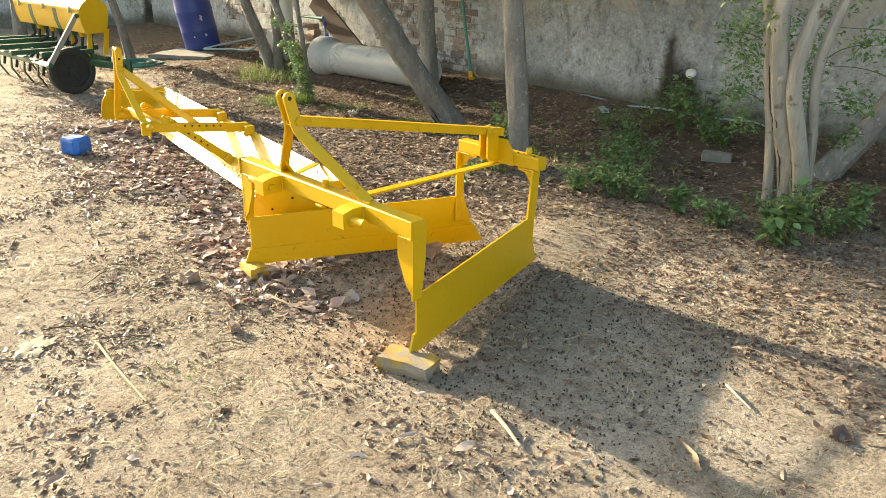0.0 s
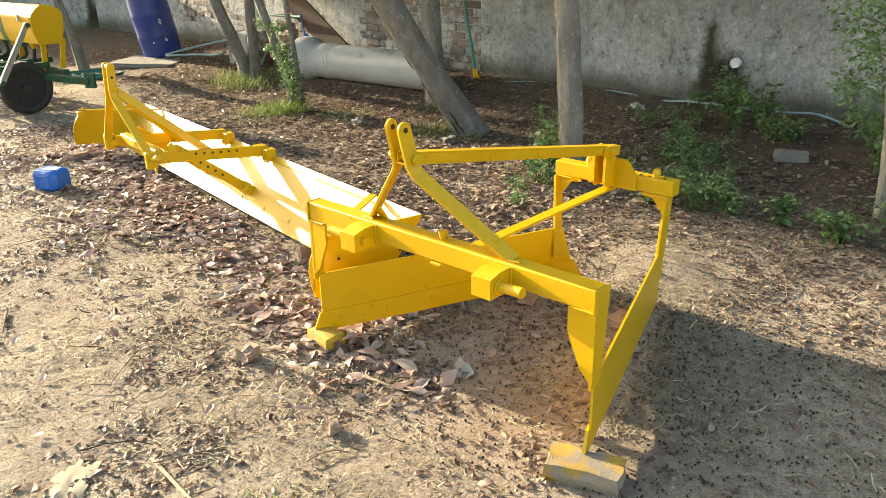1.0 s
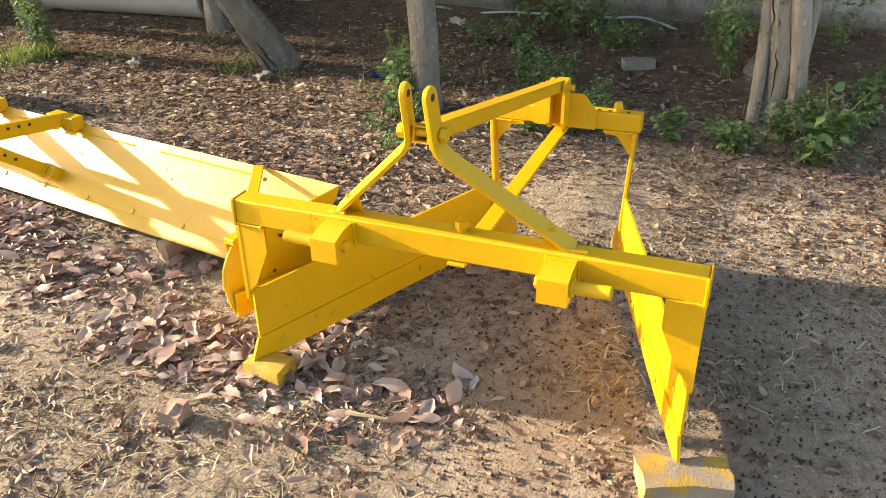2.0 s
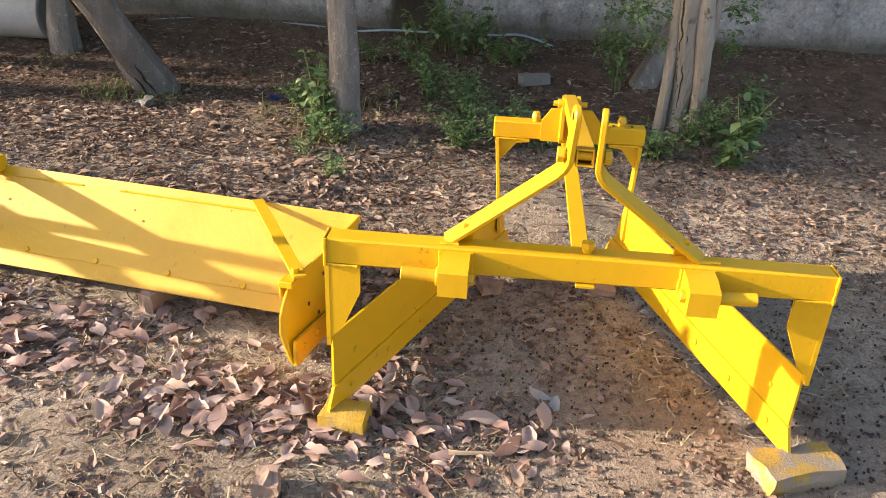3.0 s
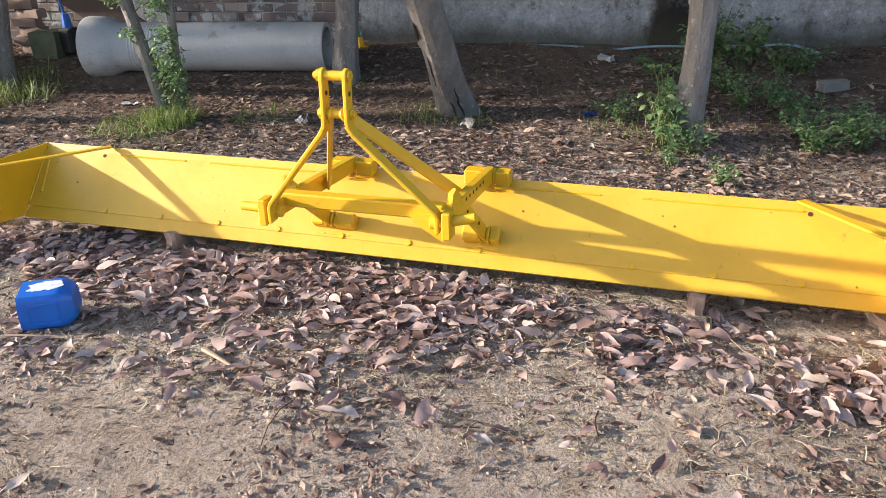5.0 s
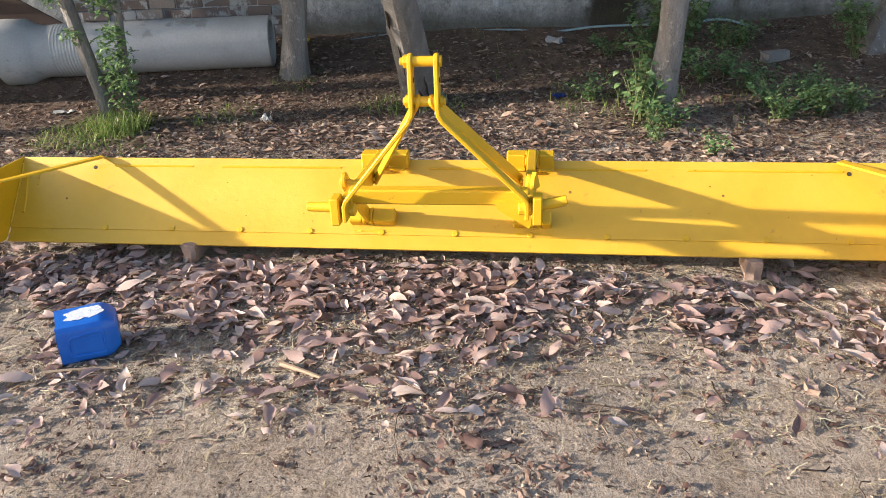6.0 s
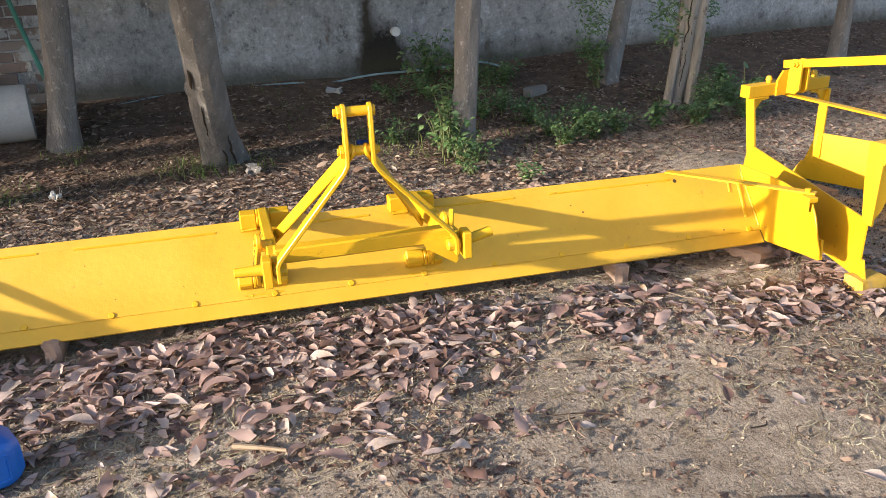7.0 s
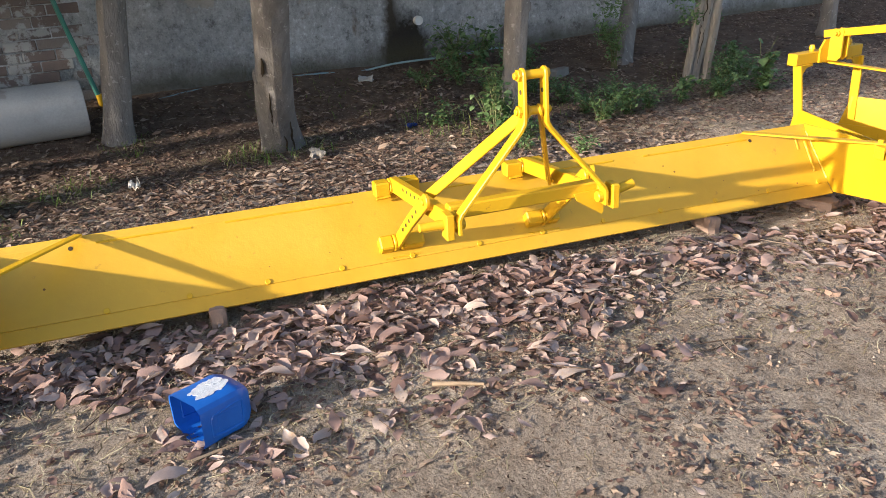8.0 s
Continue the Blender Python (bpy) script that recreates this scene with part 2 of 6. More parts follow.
def ground_material():
    m = bpy.data.materials.new("packed_soil")
    m.use_nodes = True
    nodes, lk = links(m)
    bsdf = nodes["Principled BSDF"]
    tc = nodes.new("ShaderNodeTexCoord").outputs["Object"]
    n1 = noise_tex(nodes, lk, tc, 0.9, 6, 0.6)
    n2 = noise_tex(nodes, lk, tc, 9.0, 8, 0.7)
    n3 = noise_tex(nodes, lk, tc, 90.0, 5, 0.75)
    r1 = ramp(nodes, [(0.3, (0.385, 0.317, 0.254)), (0.5, (0.51, 0.432, 0.353)), (0.7, (0.62, 0.543, 0.458))])
    lk.new(n1.outputs[0], r1.inputs[0])
    r2 = ramp(nodes, [(0.3, (0.5, 0.46, 0.42)), (0.55, (1, 1, 1))])
    lk.new(n2.outputs[0], r2.inputs[0])
    c = mixc(nodes, lk, 0.75, r1.outputs[0], r2.outputs[0], "MULTIPLY")
    r3 = ramp(nodes, [(0.32, (0.35, 0.32, 0.3)), (0.55, (1, 1, 1)), (0.75, (1.25, 1.22, 1.18))])
    lk.new(n3.outputs[0], r3.inputs[0])
    c = mixc(nodes, lk, 0.7, c, r3.outputs[0], "MULTIPLY")
    n4 = noise_tex(nodes, lk, tc, 30.0, 6, 0.7)
    r4 = ramp(nodes, [(0.34, (0.5, 0.45, 0.41)), (0.47, (1, 1, 1)), (0.66, (1.12, 1.1, 1.06))])
    lk.new(n4.outputs[0], r4.inputs[0])
    c = mixc(nodes, lk, 0.75, c, r4.outputs[0], "MULTIPLY")
    n5 = noise_tex(nodes, lk, tc, 230.0, 2, 0.5)
    r5 = ramp(nodes, [(0.33, (0.28, 0.24, 0.21)), (0.42, (1, 1, 1)), (0.62, (1, 1, 1)), (0.72, (1.5, 1.42, 1.3))])
    lk.new(n5.outputs[0], r5.inputs[0])
    c = mixc(nodes, lk, 0.6, c, r5.outputs[0], "MULTIPLY")
    # reddish clay dust under the ridger; tree bed in humus brown with the bank's shade put into the colour
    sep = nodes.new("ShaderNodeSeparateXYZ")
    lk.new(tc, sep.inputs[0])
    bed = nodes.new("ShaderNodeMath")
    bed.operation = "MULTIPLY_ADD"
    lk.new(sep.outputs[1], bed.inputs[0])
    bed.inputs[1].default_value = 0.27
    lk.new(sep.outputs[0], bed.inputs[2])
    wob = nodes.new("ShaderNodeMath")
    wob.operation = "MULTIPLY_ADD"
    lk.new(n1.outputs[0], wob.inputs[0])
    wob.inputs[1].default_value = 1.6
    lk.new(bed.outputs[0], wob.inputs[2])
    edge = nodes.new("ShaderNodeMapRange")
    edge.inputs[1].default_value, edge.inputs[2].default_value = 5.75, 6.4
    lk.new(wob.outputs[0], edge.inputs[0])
    shaded_humus = ramp(nodes, [(0.35, (0.11, 0.076, 0.056)), (0.65, (0.22, 0.160, 0.120))])
    lk.new(n2.outputs[0], shaded_humus.inputs[0])
    c = mixc(nodes, lk, edge.outputs[0], c, shaded_humus.outputs[0])
    dist = nodes.new("ShaderNodeVectorMath")
    dist.operation = "DISTANCE"
    lk.new(tc, dist.inputs[0])
    dist.inputs[1].default_value = (1.75, 2.75, 0)
    near = nodes.new("ShaderNodeMapRange")
    near.inputs[1].default_value, near.inputs[2].default_value = 0.75, 0.15
    lk.new(dist.outputs[1], near.inputs[0])
    patch = nodes.new("ShaderNodeMath")
    patch.operation = "MULTIPLY"
    lk.new(near.outputs[0], patch.inputs[0])
    lk.new(n2.outputs[0], patch.inputs[1])
    c = mixc(nodes, lk, patch.outputs[0], c, (0.37, 0.255, 0.185))
    lk.new(c, bsdf.inputs["Base Color"])
    bsdf.inputs["Roughness"].default_value = 0.95
    bsdf.inputs["Specular IOR Level"].default_value = 0.2
    h = nodes.new("ShaderNodeMath")
    lk.new(n2.outputs[0], h.inputs[0])
    h3 = nodes.new("ShaderNodeMath")
    lk.new(n3.outputs[0], h3.inputs[0])
    lk.new(n4.outputs[0], h3.inputs[1])
    lk.new(h3.outputs[0], h.inputs[1])
    b = nodes.new("ShaderNodeBump")
    b.inputs["Strength"].default_value, b.inputs["Distance"].default_value = 1.0, 0.027
    lk.new(h.outputs[0], b.inputs["Height"])
    lk.new(b.outputs[0], bsdf.inputs["Normal"])
    return m


def plaster_material():
    """Grey cement render: mottled, with pale salts, spalled lighter areas above, and one damp streak below the outlet."""
    m = bpy.data.materials.new("stained_cement_render")
    m.use_nodes = True
    nodes, lk = links(m)
    bsdf = nodes["Principled BSDF"]
    tc = nodes.new("ShaderNodeTexCoord").outputs["Object"]
    n1 = noise_tex(nodes, lk, tc, 1.3, 8, 0.65)
    n2 = noise_tex(nodes, lk, tc, 14, 8, 0.7)
    n3 = noise_tex(nodes, lk, tc, 3.2, 6, 0.6, (1, 1, 0.4))
    r1 = ramp(nodes, [(0.3, (0.345, 0.362, 0.382)), (0.5, (0.475, 0.495, 0.518)), (0.72, (0.60, 0.622, 0.645))])
    lk.new(n1.outputs[0], r1.inputs[0])
    r2 = ramp(nodes, [(0.32, (0.5, 0.5, 0.5)), (0.56, (1, 1, 1))])
    lk.new(n2.outputs[0], r2.inputs[0])
    c = mixc(nodes, lk, 0.7, r1.outputs[0], r2.outputs[0], "MULTIPLY")
    r3 = ramp(nodes, [(0.65, (0, 0, 0)), (0.74, (1, 1, 1))])
    lk.new(n3.outputs[0], r3.inputs[0])
    c = mixc(nodes, lk, r3.outputs[0], c, (0.20, 0.16, 0.125))
    n5 = noise_tex(nodes, lk, tc, 34, 6, 0.7)
    r5 = ramp(nodes, [(0.35, (0.3, 0.29, 0.28)), (0.43, (0.95, 0.95, 0.95)), (0.56, (1, 1, 1)), (0.65, (1.7, 1.7, 1.7))])
    lk.new(n5.outputs[0], r5.inputs[0])
    c = mixc(nodes, lk, 0.5, c, r5.outputs[0], "MULTIPLY")
    n6 = noise_tex(nodes, lk, tc, 6.5, 9, 0.75)
    r6 = ramp(nodes, [(0.36, (0.2, 0.19, 0.18)), (0.42, (0.8, 0.8, 0.8)), (0.5, (1, 1, 1)), (0.57, (1, 1, 1)), (0.65, (1.5, 1.5, 1.5))])
    lk.new(n6.outputs[0], r6.inputs[0])
    c = mixc(nodes, lk, 0.75, c, r6.outputs[0], "MULTIPLY")
    sep = nodes.new("ShaderNodeSeparateXYZ")
    lk.new(tc, sep.inputs[0])

    def math_node(op, a, b, cc=None):
        k = nodes.new("ShaderNodeMath")
        k.operation = op
        for i, v in enumerate((a, b, cc)):
            if v is None:
                continue
            if isinstance(v, (int, float)):
                k.inputs[i].default_value = v
            else:
                lk.new(v, k.inputs[i])
        return k.outputs[0]

    # spalled pale areas high on the wall
    hi = nodes.new("ShaderNodeMapRange")
    hi.inputs[1].default_value, hi.inputs[2].default_value, hi.inputs[3].default_value, hi.inputs[4].default_value = 0.45, 1.2, -0.11, 0.1
    lk.new(sep.outputs[2], hi.inputs[0])
    n4 = noise_tex(nodes, lk, tc, 2.4, 10, 0.7)
    pale = math_node("ADD", n4.outputs[0], hi.outputs[0])
    r4 = ramp(nodes, [(0.575, (0, 0, 0)), (0.6, (1, 1, 1))])
    lk.new(pale, r4.inputs[0])
    c = mixc(nodes, lk, r4.outputs[0], c, mixc(nodes, lk, n2.outputs[0], (0.30, 0.28, 0.26), (0.62, 0.61, 0.59)))
    # damp streak: narrow above, wider towards the soil; local y is along the wall
    off = math_node("ABSOLUTE", math_node("ADD", sep.outputs[1], math_node("MULTIPLY_ADD", n6.outputs[0], 0.17, -0.225)), 0)
    width = math_node("MULTIPLY_ADD", sep.outputs[2], -0.06, 0.145)
    inside = math_node("SUBTRACT", width, off)
    mr = nodes.new("ShaderNodeMapRange")
    mr.inputs[1].default_value, mr.inputs[2].default_value = 0.0, 0.085
    lk.new(inside, mr.inputs[0])
    below = nodes.new("ShaderNodeMapRange")
    below.inputs[1].default_value, below.inputs[2].default_value = 0.97, 0.84
    lk.new(sep.outputs[2], below.inputs[0])
    c = mixc(nodes, lk, math_node("MULTIPLY", mr.outputs[0], below.outputs[0]), c, (0.065, 0.054, 0.04))
    # black wet patch round the outlet, running down
    py = math_node("MULTIPLY", math_node("ADD", sep.outputs[1], 0.0), 6.4)
    pz = math_node("MULTIPLY", math_node("SUBTRACT", sep.outputs[2], 0.25), 3.3)
    rad = math_node("SQRT", math_node("ADD", math_node("MULTIPLY", py, py), math_node("MULTIPLY", pz, pz)), 0)
    wet = nodes.new("ShaderNodeMapRange")
    wet.inputs[1].default_value, wet.inputs[2].default_value = 1.75, 1.15
    lk.new(math_node("ADD", rad, math_node("MULTIPLY_ADD", n6.outputs[0], 1.6, -0.7)), wet.inputs[0])
    c = mixc(nodes, lk, wet.outputs[0], c, (0.03, 0.026, 0.02))
    # mossy foot
    foot = nodes.new("ShaderNodeMapRange")
    foot.inputs[1].default_value, foot.inputs[2].default_value = 0.47, 0.28
    lk.new(math_node("MULTIPLY_ADD", n1.outputs[0], 0.25, math_node("SUBTRACT", sep.outputs[2], 0.12)), foot.inputs[0])
    c = mixc(nodes, lk, math_node("MULTIPLY", foot.outputs[0], 0.8), c, (0.075, 0.068, 0.04))
    lk.new(c, bsdf.inputs["Base Color"])
    bsdf.inputs["Roughness"].default_value = 0.93
    b = nodes.new("ShaderNodeBump")
    b.inputs["Strength"].default_value, b.inputs["Distance"].default_value = 1.0, 0.045
    lk.new(math_node("ADD", math_node("ADD", n2.outputs[0], math_node("MULTIPLY", n5.outputs[0], 0.6)), math_node("MULTIPLY_ADD", r4.outputs[0], -0.5, n6.outputs[0])), b.inputs["Height"])
    lk.new(b.outputs[0], bsdf.inputs["Normal"])
    return m


SOIL, PLASTER = ground_material(), plaster_material()


# ---- mesh helpers ----
def finish(bm, name, material, bevel=0.0, smooth=True, angle=28):
    if bevel:
        sharp = [e for e in bm.edges if len(e.link_faces) == 2 and e.calc_face_angle(0) > 0.6]
        bmesh.ops.bevel(bm, geom=sharp, offset=bevel, segments=1, affect="EDGES", clamp_overlap=True, profile=0.5)
    me = bpy.data.meshes.new(name)
    bm.to_mesh(me)
    bm.free()
    me.materials.append(material)
    if smooth:
        me.polygons.foreach_set("use_smooth", [True] * len(me.polygons))
        me.set_sharp_from_angle(angle=radians(angle))
    return me


def part(name, bm, material, parent=None, label="", bevel=0.0, smooth=True):
    ob = new(name, finish(bm, name, material, bevel, smooth))
    ob.parent = parent
    return tagged(ob, label) if label else ob


def thing(name, m, label, category, group=""):
    ob = new(name)
    ob.empty_display_size = 0.1
    ob.matrix_basis = m
    return tagged(ob, label, category, group)


def axes(a, b, up=(0, 0, 1)):
    x = (Vector(b) - Vector(a)).normalized()
    y = Vector(up).cross(x)
    y = y.normalized() if y.length > 1e-6 else Vector((0, 1, 0))
    return Matrix((x, y, x.cross(y))).transposed().to_4x4()


def box(bm, c, s, m=None):
    bmesh.ops.create_cube(bm, size=1, matrix=Matrix.Translation(c) @ (m or Matrix()) @ Matrix.Diagonal((*s, 1)))
    return bm


def bar(bm, a, b, w, h, up=(0, 0, 1)):
    """A straight bar from a to b: w across, h along up."""
    a, b = Vector(a), Vector(b)
    return box(bm, (a + b) / 2, ((b - a).length, w, h), axes(a, b, up))


def rod(bm, a, b, r, seg=14, r2=None):
    a, b = Vector(a), Vector(b)
    m = Matrix.Translation((a + b) / 2) @ axes(a, b) @ pose(0, 0, 0, 0, 90, 0)
    bmesh.ops.create_cone(bm, cap_ends=True, segments=seg, radius1=r, radius2=r if r2 is None else r2, depth=(b - a).length, matrix=m)
    return bm


def plate(bm, outline, t, m=None):
    """A flat plate: outline in x, y, thickness t along z, put in place by m."""
    m = m or Matrix()
    low = [bm.verts.new(m @ Vector((x, y, -t / 2))) for x, y in outline]
    top = [bm.verts.new(m @ Vector((x, y, t / 2))) for x, y in outline]
    bm.faces.new(low[::-1])
    bm.faces.new(top)
    for i in range(len(outline)):
        j = (i + 1) % len(outline)
        bm.faces.new((low[i], low[j], top[j], top[i]))
    return bm


def tube(bm, points, radii, seg=10, wob=0.0, seed=0, caps=True):
    """A skin round a line of points, with a radius at each."""
    pts = [Vector(p) for p in points]
    rings = []
    n = Vector((1, 0, 0.01))
    for i, p in enumerate(pts):
        d = (pts[min(i + 1, len(pts) - 1)] - pts[max(i - 1, 0)]).normalized()
        n = (n - d * n.dot(d)).normalized()
        k = d.cross(n)
        ring = []
        for j in range(seg):
            a = 2 * math.pi * j / seg
            r = radii[i] * (1 + wob * noise.noise(Vector((math.cos(a) * 1.3 + seed, math.sin(a) * 1.3, p.z * 2.5 + i * 0.02))))
            ring.append(bm.verts.new(p + (n * math.cos(a) + k * math.sin(a)) * r))
        rings.append(ring)
    for a, b in zip(rings, rings[1:]):
        for j in range(seg):
            bm.faces.new((a[j], a[(j + 1) % seg], b[(j + 1) % seg], b[j]))
    if caps:
        bm.faces.new(rings[0][::-1])
        bm.faces.new(rings[-1])
    return bm


def spline(points, steps=6):
    """A smooth line through points."""
    p = [Vector(q) for q in points]
    p = [p[0] * 2 - p[1]] + p + [p[-1] * 2 - p[-2]]
    out = []
    for i in range(1, len(p) - 2):
        for k in range(steps):
            t = k / steps
            a, b, c, d = p[i - 1], p[i], p[i + 1], p[i + 2]
            out.append(0.5 * ((2 * b) + (c - a) * t + (2 * a - 5 * b + 4 * c - d) * t * t + (3 * b - a - 3 * c + d) * t ** 3))
    return out + [p[-2]]


def mesh_object(name, verts, faces, material, smooth=False):
    me = bpy.data.meshes.new(name)
    me.from_pydata(verts, [], faces)
    me.materials.append(material)
    if smooth:
        me.polygons.foreach_set("use_smooth", [True] * len(me.polygons))
    return new(name, me)


# ---- ground ----
def gz(x, y):
    """The ground's height: a level yard, and a bed that rises towards the wall."""
    d = x + 0.27 * (y - 5.4)
    t = min(max((d - 3.2) / 2.7, 0), 1)
    hollow = min(max((y - 5.4) / 1.0, 0), 1) * min(max((11.2 - y) / 1.2, 0), 1)
    hollow = hollow * hollow * (3 - 2 * hollow)
    late = min(max((d - 4.55) / 1.25, 0), 1)
    z = -0.03 + 0.27 * (t ** 1.4 * (1 - hollow) + late * hollow)
    z += 0.03 * hollow * math.exp(-((d - 5.06) / 0.16) ** 2) * min(max((y - 7.85) / 0.2, 0), 1)
    if y < 4.2:
        z += 0.035 * min(max((x - 3.2) / 0.8, 0), 1) * min((4.2 - y) / 1.2, 1)
    z += 0.10 * math.exp(-((x - 2.17) ** 2 + (y - 10.8) ** 2) / 0.35)
    z += 0.045 * math.exp(-((x - 3.0) ** 2 * 2 + (y - 3.55) ** 2) / 0.16)
    z += 0.012 * noise.noise(Vector((x * 1.3, y * 1.3, 0.3))) + 0.006 * noise.noise(Vector((x * 5, y * 5, 7.1)))
    z += 0.0035 * noise.noise(Vector((x * 17, y * 17, 3.7)))
    return z


def steps(lo, hi, fine, far):
    out, k = [lo], fine
    while out[-1] < hi:
        out.append(out[-1] + fine)
    a, b = [], []
    k, p = fine, lo
    while p > -far:
        k *= 1.6
        p -= k
        a.append(p)
    k, p = fine, out[-1]
    while p < far:
        k *= 1.6
        p += k
        b.append(p)
    return a[::-1] + out + b


gx, gy = steps(-1.6, 6.8, 0.045, 700), steps(0.2, 9.5, 0.045, 700)
verts = [(x, y, gz(x, y)) for y in gy for x in gx]
nx = len(gx)
faces = [(j * nx + i, j * nx + i + 1, (j + 1) * nx + i + 1, (j + 1) * nx + i) for j in range(len(gy) - 1) for i in range(nx - 1)]
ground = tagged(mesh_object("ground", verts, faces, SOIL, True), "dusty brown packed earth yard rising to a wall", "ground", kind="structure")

# ---- wall: its face runs along x + 0.27 y = 7.2 ----
WALL_TURN = math.degrees(math.atan(0.27))
WALL = pose(5.74, 5.4, 0, 0, 0, WALL_TURN)   # local y runs along the wall, local -x faces the yard
TOP = 2.85


def wall_block(name, y0, y1, material, face_x, label, place=WALL, top=TOP):
    bm = bmesh.new()
    ny, nz = max(2, int((y1 - y0) / 0.12)), 24
    grid = []
    for j in range(nz + 1):
        z = -0.25 + (top + 0.25) * j / nz
        grid.append([bm.verts.new((face_x + 0.012 * noise.noise(Vector((y0 + (y1 - y0) * i / ny, z, 1.7))) * (0 < i < ny), y0 + (y1 - y0) * i / ny, z)) for i in range(ny + 1)])
    for a, b in zip(grid, grid[1:]):
        for i in range(ny):
            bm.faces.new((a[i + 1], a[i], b[i], b[i + 1]))
    back = [bm.verts.new((0.26, y, z)) for y, z in ((y0, -0.25), (y1, -0.25), (y1, top), (y0, top))]
    bm.faces.new(back)
    bm.faces.new([back[0], back[3]] + [row[0] for row in grid[::-1]])
    bm.faces.new([back[2], back[1]] + [row[-1] for row in grid])
    bm.faces.new([back[3], back[2]] + grid[-1][::-1])
    ob = part(name, bm, material)
    ob.matrix_basis = place
    return tagged(ob, label, "wall", kind="structure")


wall_plastered = wall_block("wall_east", -14.0, 2.05, PLASTER, 0.0, "grey cement-rendered yard wall, stained and spalled")
wall_brick = wall_block("wall_brickwork", 2.05, 8.9, PLASTER, 0.004, "bare brick stretch of the yard wall with old mortar")
wall_far = wall_block("wall_north", 8.9, 30.0, PLASTER, 0.0, "far weathered stretch of the rendered yard wall")
wall_back = wall_block("wall_back", 0.0, 26.0, PLASTER, 0.0, "rough rendered wall closing the far corner", pose(2.70, 16.75, -0.02, 0, 0, 53), 1.75)

# ---- the ridger: x to its right, y to its rear ----
def bolt(parent, at, normal=(0, 0, 1), r=0.011, h=0.009, material=None):
    bm = bmesh.new()
    a = Vector(at)
    rod(bm, a - Vector(normal) * 0.004, a + Vector(normal) * h, r, 6)
    return part("bolt", bm, material or YELLOW, parent, bevel=0.0015)


def lug_outline(w, length, nose=6):
    """A flat bar's end, rounded at +x."""
    r = w / 2
    return [(0, -r), (length - r, -r)] + [(length - r + r * math.sin(a), -r * math.cos(a)) for a in [math.pi * (k + 1) / (nose + 1) for k in range(nose)]] + [(length - r, r), (0, r)]


def flat_bar(bm, a, b, w, t, across):
    """A flat bar from a to b, its width lying towards across."""
    a, b = Vector(a), Vector(b)
    x = (b - a).normalized()
    y = (Vector(across) - x * Vector(across).dot(x)).normalized()
    m = Matrix((x, y, x.cross(y))).transposed().to_4x4()
    return box(bm, (a + b) / 2, ((b - a).length, w, t), m)


def lug(bm, a, b, w, t, across):
    """The same with a rounded far end."""
    a, b = Vector(a), Vector(b)
    x = (b - a).normalized()
    y = (Vector(across) - x * Vector(across).dot(x)).normalized()
    m = Matrix.Translation(a) @ Matrix((x, y, x.cross(y))).transposed().to_4x4()
    return plate(bm, lug_outline(w, (b - a).length), t, m)


def bent_bar(bm, points, w, t, across):
    """A flat bar bent along points: w wide towards across, t thick, mitred at the bends and rounded at its far end."""
    p = [Vector(q) for q in points]
    a = Vector(across).normalized()
    rings = []
    for i, q in enumerate(p):
        before = (q - p[i - 1]).normalized() if i else (p[1] - q).normalized()
        after = (p[i + 1] - q).normalized() if i + 1 < len(p) else before
        n0, n1 = before.cross(a).normalized(), after.cross(a).normalized()
        n = (n0 + n1).normalized()
        n *= t / 2 / max(0.5, n.dot(n0))
        e = a - before * a.dot(before) if i + 1 == len(p) or not i else a
        e = e.normalized() * w / 2
        rings.append([q - e - n, q + e - n, q + e + n, q - e + n])
    d = (p[-1] - p[-2]).normalized()
    for k in (0.45, 0.8, 0.97):
        f = math.sqrt(1 - k * k)
        c, s = p[-1] + d * k * w / 2, [v - p[-1] for v in rings[len(p) - 1]]
        e, n = (s[1] + s[2]) / 2 * f, (s[2] - s[1]) / 2
        rings.append([c - e - n, c + e - n, c + e + n, c - e + n])
    made = [[bm.verts.new(v) for v in ring] for ring in rings]
    for r0, r1 in zip(made, made[1:]):
        for j in range(4):
            bm.faces.new((r0[j], r0[(j + 1) % 4], r1[(j + 1) % 4], r1[j]))
    bm.faces.new(made[0][::-1])
    bm.faces.new(made[-1])
    bmesh.ops.recalc_face_normals(bm, faces=bm.faces[:])
    return bm


def disc(parent, at, normal, r, material, name="pin_hole"):
    bm = bmesh.new()
    rod(bm, Vector(at) - Vector(normal) * 0.001, Vector(at) + Vector(normal) * 0.001, r, 14)
    return part(name, bm, material, parent)


def weld(parent, a, b, seed, r=0.006):
    bm = bmesh.new()
    a, b = Vector(a), Vector(b)
    n = max(4, int((b - a).length / 0.009))
    tube(bm, [a.lerp(b, k / (n - 1)) + noise.noise_vector(Vector((k * 1.3, seed, 0))) * 0.002 for k in range(n)], [r * (0.75 + 0.6 * abs(noise.noise(Vector((k * 1.7, seed, 5))))) for k in range(n)], 6)
    return part("weld_bead", bm, YELLOW, parent)


RIDGER = pose(1.525, 3.175, 0, 0, 0, math.degrees(math.atan2(-0.963, 0.271)))
ridger = thing("ridger", RIDGER, "yellow enamelled tractor ridger with two converging blades, propped on bricks", "farm implement")

